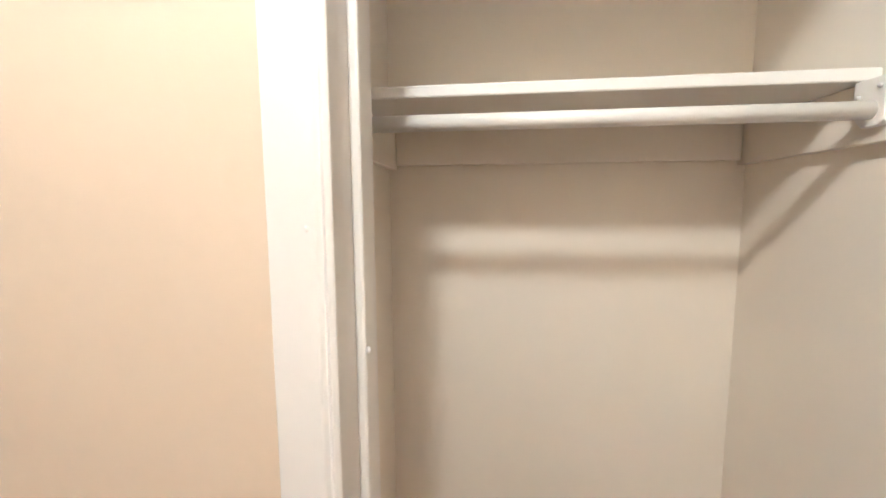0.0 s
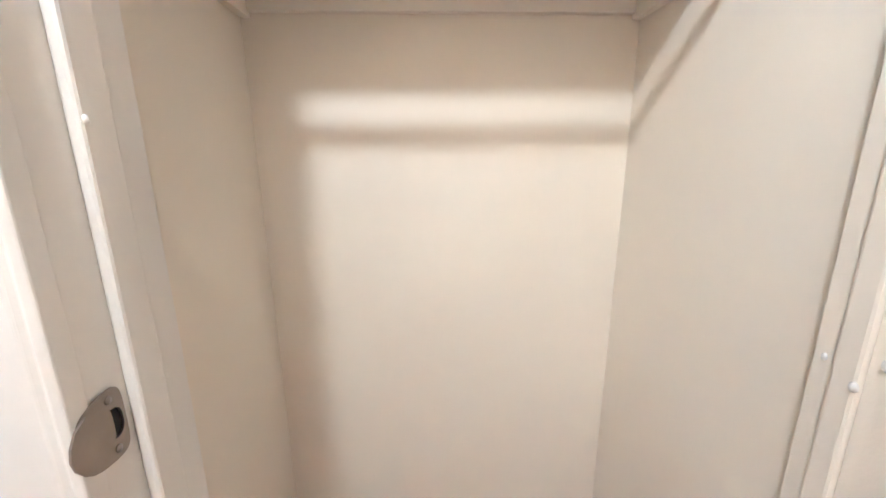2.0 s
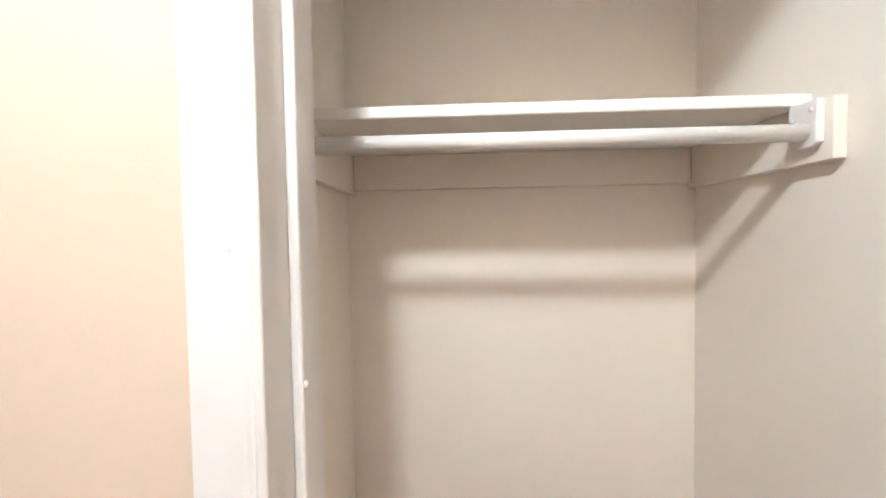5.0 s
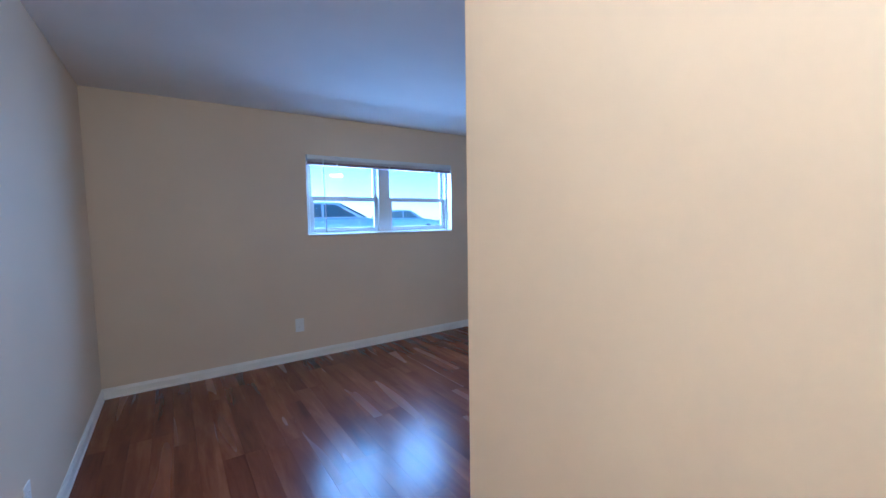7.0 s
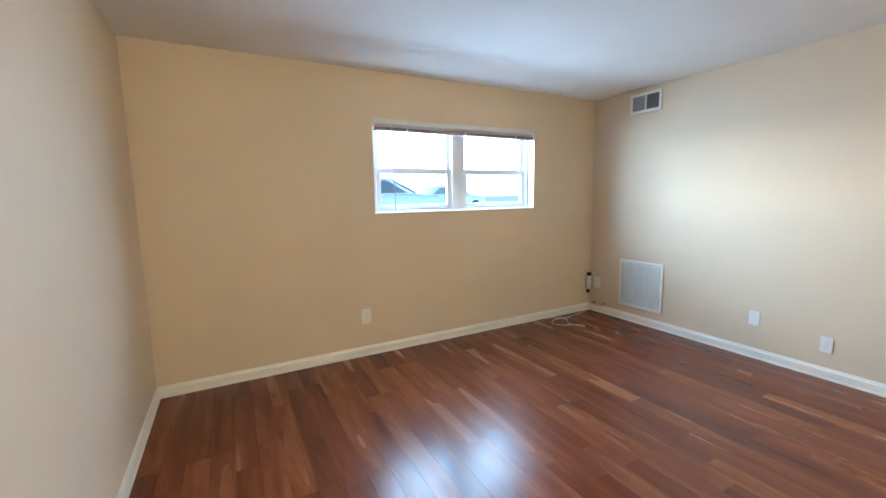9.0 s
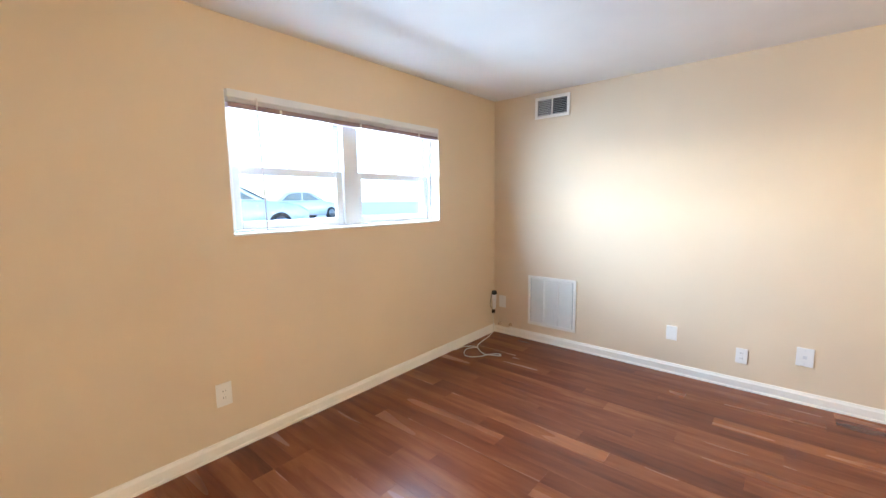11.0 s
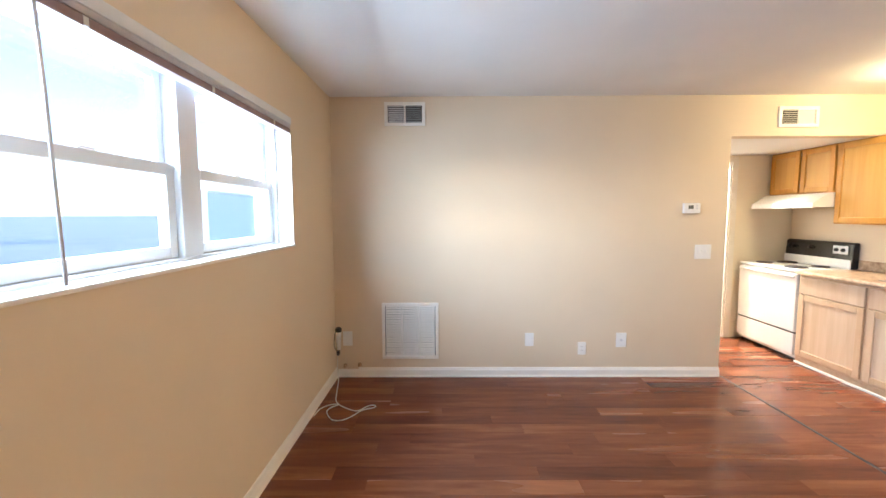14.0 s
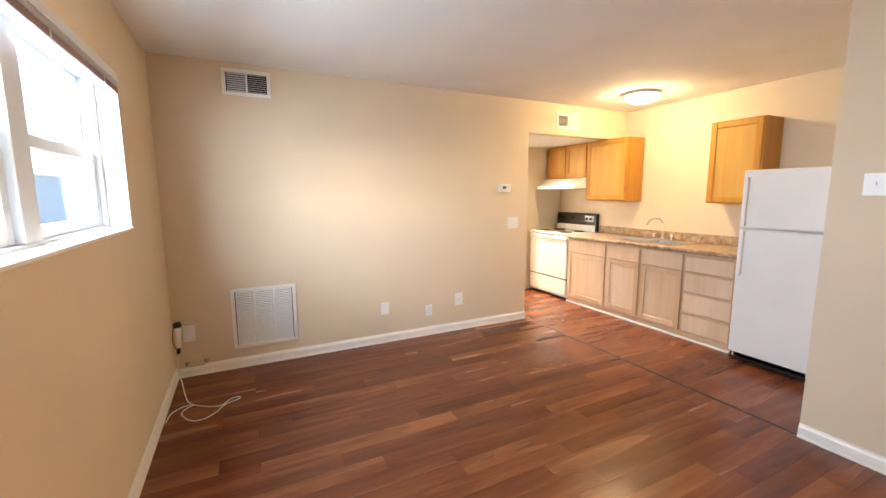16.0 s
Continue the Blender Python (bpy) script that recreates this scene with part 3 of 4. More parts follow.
for dz in (0.0, 0.022):
    part("button", boxes(((3.118, -0.0345, 1.486 + dz), (3.136, -0.0322, 1.498 + dz)), bevel=0.001), GREY_METAL, thermo)


def louvred(name, x0, x1, za, zb, columns, count, label, category, slant, mats):
    """A framed vent on the wall y = 0: columns of slanted slats before a dark sheet painted as shade."""
    root = thing(name, ((x0 + x1) / 2, 0, za), label, category)
    b = 0.028
    spans = [((x0, -0.014, za), (x1, -0.0005, za + b)), ((x0, -0.014, zb - b), (x1, -0.0005, zb)), ((x0, -0.014, za + b), (x0 + b, -0.0005, zb - b)), ((x1 - b, -0.014, za + b), (x1, -0.0005, zb - b))]
    part("frame", boxes(*spans, bevel=0.003), TRIM, root)
    wide = (x1 - x0 - 2 * b) / columns
    for c in range(1, columns):
        xc = x0 + b + c * wide
        part("divider", boxes(((xc - 0.006, -0.013, za + b), (xc + 0.006, -0.0005, zb - b)), bevel=0.002), TRIM, root)
    # A flat near-black sheet paints the shade behind the slats.
    part("slat_shade", boxes(((x0 + b, -0.0015, za + b), (x1 - b, -0.0006, zb - b))), DARK, root, "near-black sheet for the shade behind the slats")
    step = (zb - za - 2 * b) / count
    for c in range(columns):
        xa, xb = x0 + b + c * wide + 0.006, x0 + b + (c + 1) * wide - 0.006
        tilt, mat = slant[c], mats[c]
        for i in range(count):
            zc = za + b + (i + 0.5) * step
            hgt = step * tilt / 2
            part("slat", prism([(-0.002, zc + hgt), (-0.0125, zc - hgt), (-0.0125, zc - hgt - 0.001), (-0.002, zc + hgt - 0.0015)], xa, xb, "x"), mat, root)
    return root


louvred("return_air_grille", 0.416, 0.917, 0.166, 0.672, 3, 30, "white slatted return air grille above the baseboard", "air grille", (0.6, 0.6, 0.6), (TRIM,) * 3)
louvred("ceiling_register", 0.466, 0.812, 2.196, 2.394, 2, 9, "white two-way air register high on the wall", "air vent", (0.75, 0.4), (GREY_METAL, GREY_METAL))
louvred("kitchen_register", 3.789, 4.128, 2.17, 2.343, 2, 7, "white two-way air register on the kitchen bulkhead", "air vent", (0.4, 1.1), (TRIM, TRIM))

# ---- adapter and its cord in the corner ----
adapter = thing("power_adapter", (0.045, -0.07, 0.36), "white adapter with a dark cap hanging in the corner", "adapter")
part("body", lathe([(0.0, 0.27), (0.014, 0.272), (0.017, 0.29), (0.022, 0.38), (0.024, 0.43), (0.0, 0.432)], (0.045, -0.07, 0), 20), WHITE_PLASTIC, adapter, "", True)
part("cap", lathe([(0.024, 0.43), (0.028, 0.437), (0.028, 0.458), (0.020, 0.470), (0.0, 0.472)], (0.045, -0.07, 0), 20), BLACK, adapter, "black cap", True)
part("plug", boxes(((0.028, -0.095, 0.225), (0.052, -0.055, 0.262)), bevel=0.006), BLACK, adapter, "black plug")
part("loop", tube(spline([(0.022, -0.07, 0.44), (0.012, -0.085, 0.38), (0.012, -0.095, 0.31), (0.03, -0.08, 0.26)]), 0.0025, 6), BLACK, adapter, "", True)
solid("extension_cable", tube(spline([(0.035, -0.075, 0.225), (0.026, -0.06, 0.13), (0.035, -0.07, 0.03), (0.06, -0.18, 0.004), (0.095, -0.36, 0.004), (0.13, -0.49, 0.004),
                                 (0.20, -0.575, 0.004), (0.32, -0.64, 0.004), (0.39, -0.565, 0.004), (0.435, -0.555, 0.004), (0.445, -0.585, 0.004), (0.36, -0.647, 0.011), (0.31, -0.712, 0.004),
                                 (0.245, -0.775, 0.004), (0.17, -0.765, 0.004), (0.106, -0.66, 0.004), (0.115, -0.59, 0.004), (0.165, -0.555, 0.011), (0.10, -0.545, 0.004), (0.042, -0.61, 0.004), (0.028, -0.72, 0.004)]), 0.0036, 6),
      CORD, "loose white power cord looped on the floor", "cable", smooth=True)
for x, z in ((0.082, 0.104), (0.212, 0.112)):
    solid("wall_pipe_stub", lathe([(0.0, -0.032), (0.009, -0.034), (0.0125, -0.030), (0.0125, -0.006), (0.018, -0.004), (0.018, 0.0)], (x, -0.001, z), 14, "y"), STUB, "small capped pipe stub with rusty paint by the corner", "pipe", smooth=True)


# ---- kitchen ----
def shaker(name, parent, y0, y1, z0, z1, xf, frame_mat, panel_mat, rail=0.055):
    """A framed door with a recessed panel, its face towards -x."""
    r = rail
    d = part(name, boxes(((xf + 0.010, y0 + r - 0.004, z0 + r - 0.004), (xf + 0.016, y1 - r + 0.004, z1 - r + 0.004))), panel_mat, parent)
    for ya, yb in ((y0, y0 + r), (y1 - r, y1)):
        part("stile", boxes(((xf, ya, z0), (xf + 0.019, yb, z1)), bevel=0.004), frame_mat, d)
    for za, zb in ((z0, z0 + r), (z1 - r, z1)):
        part("rail", boxes(((xf + 0.0005, y0 + r, za), (xf + 0.0185, y1 - r, zb)), bevel=0.004), frame_mat, d)
    return d


def base_unit(y0, y1, drawers, label):
    root = thing("base_cabinet", (4.66, (y0 + y1) / 2, 0), label, "cabinet", "kitchen base cabinets")
    xf = 4.385
    part("body", boxes(((xf + 0.02, y0 + 0.001, 0.062), (EAST - 0.01, y1 - 0.001, 0.865))), PALE_OAK, root)
    s = 0.022
    part("face_frame", boxes(((xf, y0, 0.062), (xf + 0.0195, y0 + s, 0.865)), ((xf, y1 - s, 0.062), (xf + 0.0195, y1, 0.865)),
                             ((xf, y0 + s, 0.83), (xf + 0.0195, y1 - s, 0.865)), ((xf, y0 + s, 0.062), (xf + 0.0195, y1 - s, 0.085)), bevel=0.001, segments=1), PALE_OAK, root)
    a, b = y0 + 0.014, y1 - 0.014
    if drawers:
        for za, zb in ((0.688, 0.848), (0.488, 0.680), (0.284, 0.480), (0.085, 0.276)):
            d = part("drawer_front", boxes(((xf - 0.019, a, za), (xf - 0.0005, b, zb)), bevel=0.006), PALE_PANEL, root)
            part("finger_bevel", prism([(xf - 0.024, zb - 0.006), (xf - 0.019, zb - 0.022), (xf - 0.0187, zb - 0.004)], a + 0.006, b - 0.006), PALE_OAK, d)
    else:
        d = part("false_front", boxes(((xf - 0.019, a, 0.683), (xf - 0.0005, b, 0.845)), bevel=0.006), PALE_PANEL, root)
        shaker("door", root, a, b, 0.085, 0.675, xf - 0.0195, PALE_OAK, PALE_PANEL)
    part("toe_board", boxes(((xf + 0.004, y0, 0.0), (xf + 0.02, y1, 0.06))), PALE_OAK, root)
    return root


base_unit(-0.285, 0.345, False, "pale oak base cabinet with one framed door beside the stove")
base_unit(-0.745, -0.287, False, "pale oak base cabinet with a narrow framed door")
base_unit(-1.225, -0.747, False, "pale oak sink base cabinet with a framed door")
base_unit(-1.69, -1.227, True, "pale oak base cabinet with four stacked drawers")
structure("baseboard", boxes(((4.372, -1.69, 0), (4.386, 0.345, 0.022)), bevel=0.005), TRIM, "white quarter-round strip along the base cabinets", "baseboard")

counter = thing("countertop", (4.65, -0.67, 0.867), "mottled brown laminate countertop with a low backsplash", "countertop")
SX0, SX1, SY0, SY1 = 4.47, 4.79, -1.03, -0.30
part("slab", boxes(((4.345, -1.70, 0.867), (SX0, 0.348, 0.905)), ((SX1, -1.70, 0.867), (EAST - 0.001, 0.348, 0.905)), ((SX0, -1.70, 0.867), (SX1, SY0, 0.905)), ((SX0, SY1, 0.867), (SX1, 0.348, 0.905))), COUNTER, counter)
part("front_edge", tube([(4.3455, -1.70, 0.886), (4.3455, 0.348, 0.886)], 0.0185, 12), COUNTER, counter, "rolled front edge", True)
part("backsplash", boxes(((EAST - 0.022, -1.70, 0.9055), (EAST - 0.001, 0.348, 1.0)), bevel=0.004), COUNTER, counter)

sink = thing("sink", (4.63, -0.665, 0.905), "double-bowl stainless steel drop-in sink", "sink")
part("rim", boxes(((SX0 - 0.02, SY0 - 0.02, 0.9055), (SX1 + 0.07, SY0 + 0.015, 0.912)), ((SX0 - 0.02, SY1 - 0.015, 0.9055), (SX1 + 0.07, SY1 + 0.02, 0.912)),
                  ((SX0 - 0.02, SY0 + 0.015, 0.9055), (SX0 + 0.015, SY1 - 0.015, 0.912)), ((SX1 - 0.015, SY0 + 0.015, 0.9055), (SX1 + 0.07, SY1 - 0.015, 0.912)),
                  ((SX0 + 0.015, -0.68, 0.9055), (SX1 - 0.015, -0.65, 0.912)), bevel=0.002), STEEL, sink)
for ya, yb in ((SY0 + 0.015, -0.68), (-0.65, SY1 - 0.015)):
    bm = bmesh.new()
    rings = []
    for z, inset in ((0.909, 0.0), (0.80, 0.012), (0.765, 0.03), (0.755, 0.08)):
        rings.append([bm.verts.new(p) for p in ((SX0 + 0.015 + inset, ya + inset, z), (SX1 - 0.015 - inset, ya + inset, z), (SX1 - 0.015 - inset, yb - inset, z), (SX0 + 0.015 + inset, yb - inset, z))])
    for a, b in zip(rings, rings[1:]):
        for i in range(4):
            bm.faces.new((a[i], a[(i + 1) % 4], b[(i + 1) % 4], b[i]))
    bm.faces.new(rings[-1])
    bowl = part("bowl", bm, STEEL, sink)
    part("drain", lathe([(0.0, 0.758), (0.03, 0.759), (0.04, 0.757)], ((SX0 + SX1) / 2, (ya + yb) / 2, 0), 20), CHROME, bowl, "", True)

faucet = thing("faucet", (4.83, -0.665, 0.912), "chrome gooseneck faucet with two clear handles and sprayer", "faucet")
part("deck_plate", boxes(((4.805, -0.80, 0.912), (4.86, -0.53, 0.922)), bevel=0.004), CHROME, faucet)
part("spout", tube(spline([(4.832, -0.665, 0.92), (4.832, -0.665, 1.03), (4.832, -0.66, 1.09), (4.81, -0.645, 1.135), (4.765, -0.61, 1.15), (4.72, -0.575, 1.13), (4.70, -0.56, 1.09), (4.698, -0.558, 1.07)]), 0.0095, 12), CHROME, faucet, "", True)
for yy in (-0.77, -0.56):
    h = part("handle", lathe([(0.016, 0.922), (0.014, 0.94), (0.012, 0.945), (0.022, 0.952), (0.024, 0.972), (0.017, 0.98), (0.0, 0.981)], (4.832, yy, 0), 16), CHROME, faucet, "", True)
part("base_collar", lathe([(0.02, 0.922), (0.018, 0.94), (0.012, 0.948)], (4.832, -0.665, 0), 16), CHROME, faucet, "", True)

stove = thing("stove", (4.66, 0.735, 0), "white freestanding electric range with black backguard", "stove")
SY, SZ = (0.352, 1.115), 0.90
part("body", boxes(((4.40, SY[0], 0.03), (4.93, SY[1], 0.875)), bevel=0.004), ENAMEL, stove)
part("cooktop", boxes(((4.365, SY[0] - 0.002, 0.8755), (4.935, SY[1] + 0.002, 0.905)), bevel=0.009), ENAMEL, stove)
od = part("oven_door", boxes(((4.362, SY[0] + 0.004, 0.29), (4.3995, SY[1] - 0.004, 0.862)), bevel=0.009), ENAMEL, stove)
part("handle", boxes(((4.342, SY[0] + 0.02, 0.822), (4.361, SY[1] - 0.02, 0.848)), bevel=0.007), ENAMEL, od)
# A solid near-black strip paints the shade between door and drawer.
part("door_gap_shade", boxes(((4.376, SY[0] + 0.006, 0.277), (4.3995, SY[1] - 0.006, 0.289))), DARK, stove, "near-black strip for the shade under the oven door")
part("storage_drawer", boxes(((4.366, SY[0] + 0.004, 0.065), (4.3995, SY[1] - 0.004, 0.276)), bevel=0.007), ENAMEL, stove)
part("kick", boxes(((4.43, SY[0] + 0.01, 0.0), (4.90, SY[1] - 0.01, 0.03))), DARK, stove)
bg = part("backguard", prism([(4.87, 0.9055), (4.938, 0.9055), (4.938, 1.16), (4.905, 1.16), (4.885, 1.145), (4.878, 1.03)], SY[0], SY[1], "y", 0.006), BLACK, stove, "black glass control panel")
part("lower_trim", boxes(((4.862, SY[0] + 0.006, 0.9057), (4.8695, SY[1] - 0.006, 0.995)), bevel=0.002), ENAMEL, stove)
part("control_plate", boxes(((4.8705, 0.40, 1.045), (4.8765, 0.55, 1.125)), bevel=0.001), GREY_METAL, bg, "grey dial plate")
for yy, zz in ((0.44, 1.085), (0.51, 1.085), (0.80, 1.09), (1.0, 1.085), (1.06, 1.085)):
    k = part("knob", lathe([(0.019, 0.0), (0.018, -0.016), (0.012, -0.02), (0.0, -0.02)], (4.8703, yy, zz), 18, "x"), BLACK, bg, "", True)
for xc, yc, rad in ((4.49, 0.53, 0.095), (4.49, 0.93, 0.075), (4.74, 0.53, 0.075), (4.74, 0.93, 0.095)):
    pan = part("drip_pan", lathe([(rad + 0.012, 0.9052), (rad + 0.010, 0.909), (rad, 0.9085), (rad * 0.5, 0.9056), (0.0, 0.9056)], (xc, yc, 0), 28), CHROME, stove, "", True)
    pts = [(xc + r * math.cos(a), yc + r * math.sin(a), 0.914) for a, r in ((i * 0.35, rad * (0.18 + 0.8 * i / 72)) for i in range(73))]
    part("coil", tube(pts, 0.0052, 6), COIL, pan, "dark spiral coil element", True)


def wall_unit(y0, y1, z0, z1, doors, label):
    root = thing("wall_cabinet", (EAST - 0.16, (y0 + y1) / 2, z0), label, "cabinet", "kitchen wall cabinets")
    xf = 4.66
    part("body", boxes(((xf, y0, z0), (EAST - 0.001, y1, z1)), bevel=0.0015), OAK_BODY_SHADED, root)
    wide = (y1 - y0) / doors
    for i in range(doors):
        shaker("door", root, y0 + i * wide + 0.012, y0 + (i + 1) * wide - 0.012, z0 + 0.012, z1 - 0.014, xf - 0.0195, OAK, OAK_PANEL, 0.05)
        hy = y0 + i * wide + 0.006 if i else y1 - 0.006
        for hz in (z0 + 0.06, z1 - 0.07):
            part("hinge", boxes(((xf - 0.006, hy - 0.004, hz), (xf - 0.0003, hy + 0.004, hz + 0.04)), bevel=0.001, segments=1), NICKEL, root)
    return root


wall_unit(-0.27, 0.345, 1.345, 2.098, 1, "honey oak wall cabinet with a single framed door")
wall_unit(0.348, 1.115, 1.645, 2.098, 2, "short honey oak wall cabinet over the range hood")
wall_unit(-1.665, -1.208, 1.335, 2.105, 1, "honey oak wall cabinet above the counter by the fridge")

hood = thing("range_hood", (4.7, 0.73, 1.5), "slim white range hood under the short cabinet", "range hood")
part("shell", prism([(4.455, 1.505), (4.455, 1.545), (4.60, 1.643), (EAST - 0.001, 1.643), (EAST - 0.001, 1.505)], 0.352, 1.113, "y", 0.004), ENAMEL, hood)
part("lip", boxes(((4.447, 0.352, 1.497), (4.47, 1.113, 1.5045)), bevel=0.002), ENAMEL, hood)
part("vent_slots", boxes(*[((4.4535, 0.56 + i * 0.03, 1.515), (4.4548, 0.58 + i * 0.03, 1.535)) for i in range(8)]), GREY_METAL, hood)

fridge = thing("refrigerator", (4.58, -2.125, 0), "tall white top-freezer refrigerator with pebbled doors", "refrigerator")
FY = (-2.50, -1.745)
part("cabinet", boxes(((4.30, FY[0] + 0.003, 0.03), (4.93, FY[1] - 0.003, 1.612)), bevel=0.008), FRIDGE_WHITE, fridge)
fz = part("freezer_door", boxes(((4.236, FY[0], 1.15), (4.294, FY[1], 1.617)), bevel=0.014, segments=3), FRIDGE_WHITE, fridge)
fd = part("fridge_door", boxes(((4.236, FY[0], 0.085), (4.294, FY[1], 1.138)), bevel=0.014, segments=3), FRIDGE_WHITE, fridge)
part("gasket", boxes(((4.2945, FY[0] + 0.01, 0.09), (4.2995, FY[1] - 0.01, 1.61))), GREY_METAL, fridge, "grey door gasket")
for door, za, zb in ((fz, 1.165, 1.56), (fd, 0.76, 1.125)):
    part("handle", prism([(4.205, za), (4.2355, za + 0.0), (4.2355, za + 0.03), (4.222, za + 0.045), (4.222, zb - 0.045), (4.2355, zb - 0.03), (4.2355, zb), (4.205, zb)], FY[1] - 0.05, FY[1] - 0.022, "y", 0.003), FRIDGE_WHITE, door)
part("kick_grille", boxes(((4.30, FY[0] + 0.02, 0.012), (4.32, FY[1] - 0.02, 0.08))), BLACK, fridge, "black kick grille")
for yy in (FY[0] + 0.08, FY[1] - 0.08):
    part("foot", lathe([(0.02, 0.0), (0.02, 0.03)], (4.36, yy, 0), 12), BLACK, fridge)
    part("foot", lathe([(0.02, 0.0), (0.02, 0.03)], (4.86, yy, 0), 12), BLACK, fridge)


def dome_light(name, at, r, label, glass):
    x, y = at
    root = thing(name, (x, y, H), label, "ceiling light")
    part("base", lathe([(0.0, H - 0.0005), (r * 1.02, H - 0.0005), (r * 1.02, H - 0.022), (r * 1.0, H - 0.028), (r * 0.94, H - 0.029)], (x, y, 0), 40), TRIM, root, "", True)
    d = part("shade", lathe([(r * 0.935, H - 0.020), (r * 0.93, H - 0.032), (r * 0.88, H - 0.050), (r * 0.74, H - 0.070), (r * 0.5, H - 0.086), (r * 0.2, H - 0.094), (0.0, H - 0.095)], (x, y, 0), 40), glass, root, "lit frosted glass bowl", True)
    d.visible_shadow = False
    return root


dome_light("ceiling_light", KITCHEN_LAMP[:2], 0.175, "lit frosted glass dome ceiling light in the kitchen", LAMP_GLASS)
dome_light("ceiling_light", HALL_LAMP[:2], 0.13, "lit frosted glass dome ceiling light in the hall", HALL_GLASS)

# ---- doorway by the stove and bathroom ----
dc = thing("trim_bathroom_casing", (DOOR[1], ALCOVE, 0), "white painted bathroom door frame", "door frame", kind="structure")
part("casing_leg", boxes(((DOOR[1], ALCOVE - 0.016, 0), (DOOR[1] + 0.065, ALCOVE - 0.0005, DOOR[2] + 0.06)), bevel=0.003), TRIM, dc)
part("casing_leg", boxes(((DOOR[0] - 0.065, ALCOVE - 0.016, 0), (DOOR[0], ALCOVE - 0.0005, DOOR[2] + 0.06)), bevel=0.003), TRIM, dc)
part("casing_head", boxes(((DOOR[0], ALCOVE - 0.016, DOOR[2]), (DOOR[1], ALCOVE - 0.0005, DOOR[2] + 0.06)), bevel=0.003), TRIM, dc)
part("jamb", boxes(((DOOR[1] - 0.016, ALCOVE, 0), (DOOR[1] - 0.0005, ALCOVE + 0.1, DOOR[2])), bevel=0.002), TRIM, dc)
part("jamb", boxes(((DOOR[0] + 0.0005, ALCOVE, 0), (DOOR[0] + 0.016, ALCOVE + 0.1, DOOR[2])), bevel=0.002), TRIM, dc)

tub = thing("bathtub", (4.0, 2.4, 0), "white bathtub with a white shower surround", "bathtub")
TY = 2.06
part("apron", boxes(((2.42, TY, 0.0), (5.58, TY + 0.04, 0.40)), bevel=0.008), TILE, tub)
part("rim", boxes(((2.42, TY - 0.015, 0.4005), (5.58, TY + 0.08, 0.43)), ((2.42, 2.70, 0.4005), (5.58, 2.77, 0.43)), bevel=0.01), TILE, tub)
part("basin", boxes(((2.42, TY + 0.085, 0.06), (5.58, 2.695, 0.12)), bevel=0.01), TILE, tub)
part("surround", boxes(((2.42, 2.775, 0.4305), (5.58, 2.795, 1.95)), ((5.565, TY, 0.4305), (5.585, 2.774, 1.95)), bevel=0.004), TILE, tub)
vanity = thing("vanity", (4.6, 1.5, 0), "honey oak bathroom vanity with a white top", "vanity")
VX = 4.31
part("body", boxes(((VX + 0.02, 1.26, 0.09), (4.9, 1.80, 0.80)), bevel=0.002), OAK, vanity)
shaker("door", vanity, 1.27, 1.53, 0.11, 0.62, VX, OAK, OAK_PANEL, 0.05)
shaker("door", vanity, 1.54, 1.79, 0.11, 0.62, VX, OAK, OAK_PANEL, 0.05)
part("top", boxes(((VX - 0.02, 1.255, 0.801), (4.91, 1.82, 0.835)), bevel=0.008), TILE, vanity, "white vanity top")
part("kick", boxes(((VX + 0.05, 1.27, 0.0), (4.88, 1.79, 0.089))), TRIM, vanity)

# ---- outdoors ----
structure("ground", boxes(((-1500, -1500, 0.40), (-0.26, 1500, 0.55))), ASPHALT, "pale concrete parking ground", "ground")
solid("lawn", boxes(((-3.2, -14, 0.551), (-0.27, 12, 0.68)), bevel=0.02), GRASS, "short dry lawn strip along the building", "lawn", "stuff")


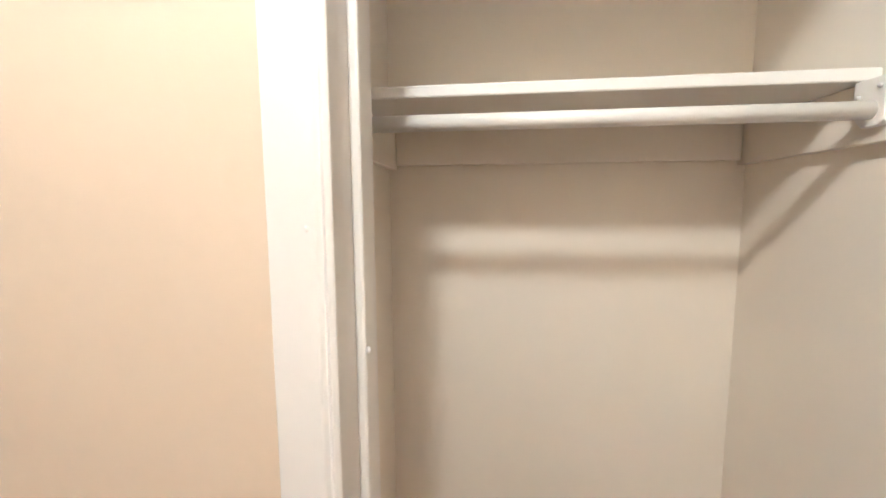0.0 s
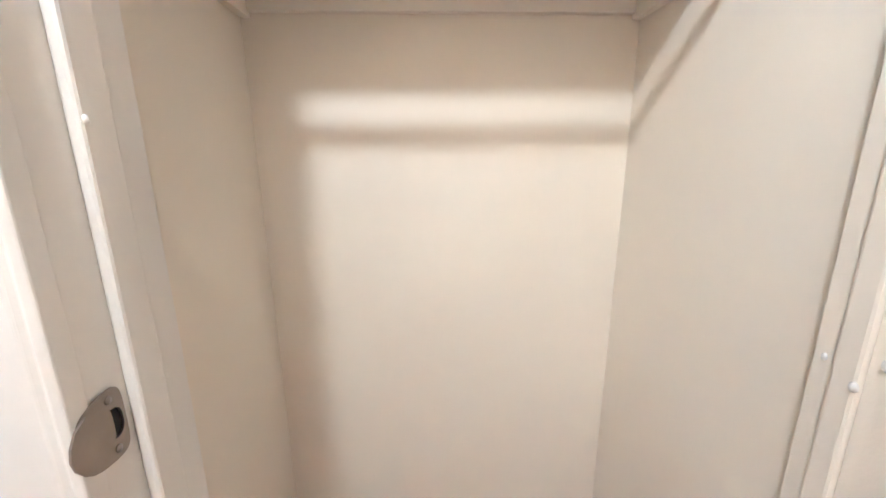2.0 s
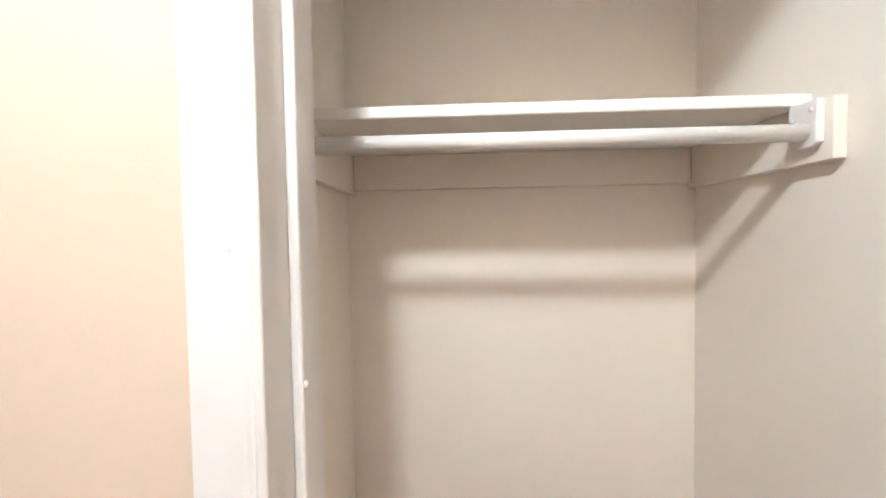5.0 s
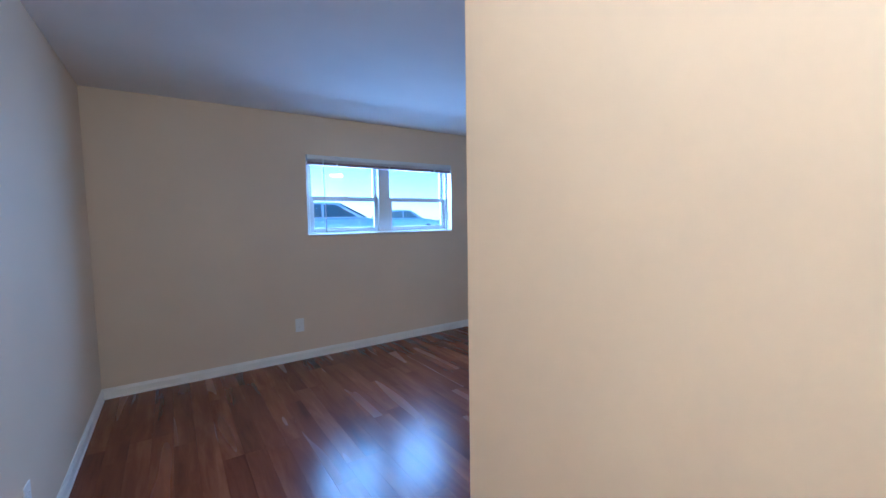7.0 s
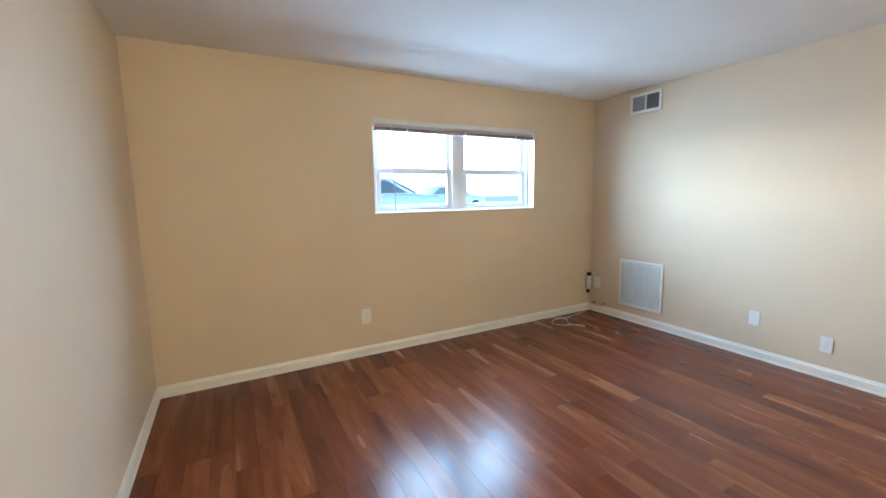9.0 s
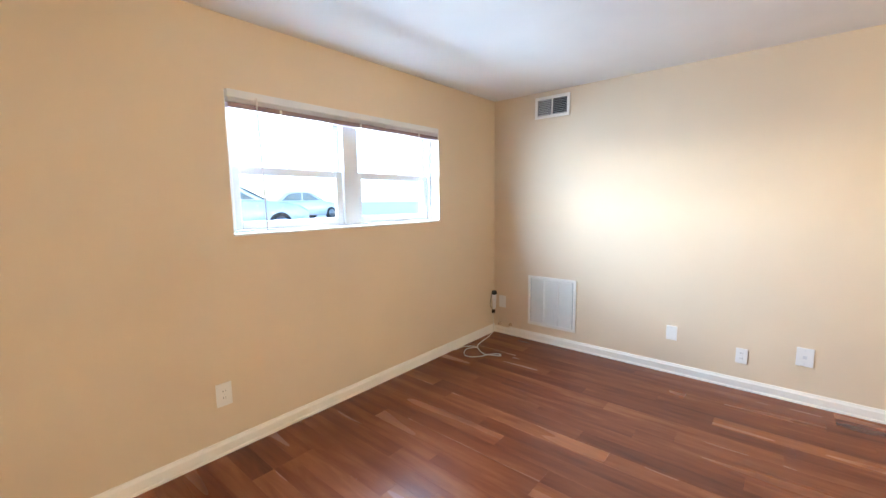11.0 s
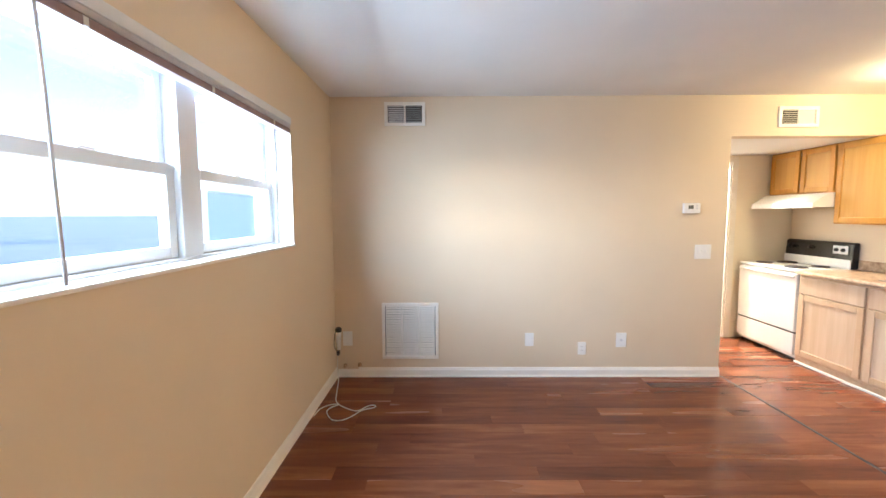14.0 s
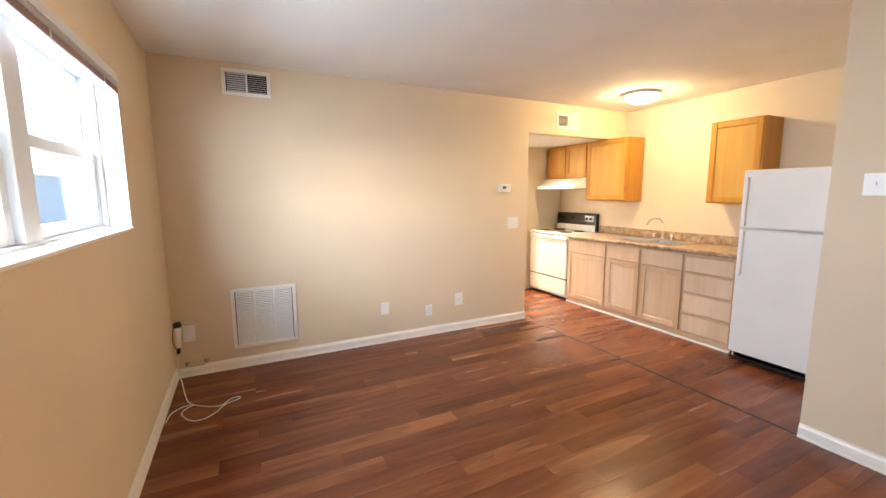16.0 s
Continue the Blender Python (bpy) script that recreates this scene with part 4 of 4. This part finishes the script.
def car(at, turn, label):
    """A parked saloon, built along x about the origin, then set down."""
    root = thing("parked_car", (0, 0, 0), label, "car", "parked cars")
    w = 0.86
    part("body", prism([(-2.2, 0.25), (-2.25, 0.62), (-2.1, 0.84), (-1.5, 0.93), (1.0, 0.95), (1.9, 0.84), (2.2, 0.66), (2.22, 0.3), (2.0, 0.22), (-2.0, 0.22)], -w, w, "y", 0.06), CAR_PAINT, root, "", True)
    part("cabin", prism([(-1.75, 0.90), (-1.15, 1.36), (-0.6, 1.45), (0.15, 1.43), (1.1, 0.92)], -w + 0.13, w - 0.13, "y", 0.05), CAR_PAINT, root, "", True)
    for s in (-1, 1):
        yo = s * (w - 0.128)
        part("side_window", prism([(-1.45, 0.98), (-1.05, 1.30), (-0.5, 1.37), (-0.35, 1.37), (-0.35, 0.98)], min(yo, yo + s * 0.006), max(yo, yo + s * 0.006)), CAR_GLASS, root)
        part("side_window", prism([(-0.28, 0.98), (-0.28, 1.37), (0.1, 1.36), (0.78, 0.98)], min(yo, yo + s * 0.006), max(yo, yo + s * 0.006)), CAR_GLASS, root)
        for xw in (-1.35, 1.38):
            t = part("wheel", lathe([(0.20, -0.1), (0.30, -0.1), (0.315, -0.06), (0.315, 0.06), (0.30, 0.1), (0.20, 0.1)], (xw, s * 0.80, 0.315), 28, "y"), RUBBER, root, "", True)
            part("rim", lathe([(0.0, s * 0.085), (0.06, s * 0.09), (0.18, s * 0.06), (0.205, s * 0.10)], (xw, s * 0.80, 0.315), 20, "y"), STEEL, t, "", True)
        part("headlight", boxes(((2.02, s * 0.62 - 0.14, 0.60), (2.19, s * 0.62 + 0.14, 0.72)), bevel=0.03), GLASS, root)
    part("windscreen", prism([(0.22, 1.42), (1.12, 0.955), (1.135, 0.965), (0.235, 1.43)], -w + 0.2, w - 0.2, "y"), CAR_GLASS, root)
    root.matrix_basis = pose(*at, 0, 0, turn)
    return root


first_car = car((-9.0, 0.5, 0.55), 84, "silver saloon car parked outside the window")
copy_thing(first_car, pose(-17.0, 7.5, 0.55, 0, 0, 95))

fence_wall = thing("garden_wall", (-4.2, 9.5, 0.55), "pale blue-white painted low boundary wall outside", "boundary wall")
part("wall", boxes(((-4.3, 5.1, 0.55), (-4.1, 14.0, 1.93)), bevel=0.01), STUCCO, fence_wall)
part("coping", boxes(((-4.34, 5.06, 1.931), (-4.06, 14.04, 1.99)), bevel=0.01), TRIM, fence_wall)

# ---- floor planks ----
rng = random.Random(11)
plank_meshes = {}


def plank(xa, xb, ya, yb):
    length, width = round(xb - xa, 2), round(yb - ya, 3)
    key = (length, width)
    if key not in plank_meshes:
        l, w = (length - 0.0002) / 2, (width - 0.0002) / 2
        bm = bmesh.new()
        e = 0.0004
        top = [bm.verts.new(p) for p in ((-l + e, -w + e, 0), (l - e, -w + e, 0), (l - e, w - e, 0), (-l + e, w - e, 0))]
        mid = [bm.verts.new(p) for p in ((-l, -w, -e), (l, -w, -e), (l, w, -e), (-l, w, -e))]
        bot = [bm.verts.new(p) for p in ((-l, -w, -0.007), (l, -w, -0.007), (l, w, -0.007), (-l, w, -0.007))]
        bm.faces.new(top)
        for a, b in ((top, mid), (mid, bot)):
            for i in range(4):
                bm.faces.new((b[i], b[(i + 1) % 4], a[(i + 1) % 4], a[i]))
        plank_meshes[key] = mesh_of("plank", bm, LAMINATE)
    ob = new("plank", plank_meshes[key])
    ob.location = ((xa + xb) / 2, (ya + yb) / 2, 0)
    ob.parent = floor


def lay(xa, xb, ya, yb, width, lengths):
    rows = round((yb - ya) / width)
    w = (yb - ya) / rows
    for r in range(rows):
        x = xa
        cut = rng.choice((0.35, 0.55, 0.75, 0.95, 1.15))
        while x < xb - 0.01:
            e = min(xb, x + cut)
            if xb - e < 0.15:
                e = xb
            plank(x, e, ya + r * w, ya + (r + 1) * w)
            x = e
            cut = rng.choice(lengths)


lay(0.0, END, SOUTH, 0.0, 0.118, (1.15, 1.2, 0.95))
lay(END, EAST, PIER, 0.0, 0.118, (1.15, 0.95))
lay(END, HALL_EAST, SOUTH, HALL, 0.13, (1.2,))
lay(END - 0.82, EAST, 0.0, ALCOVE, 0.128, (1.2,))
lay(2.4, 5.6, ALCOVE, TY, 0.15, (1.2,))
lay(CL, CR, HALL, CB, 0.126, (1.2,))
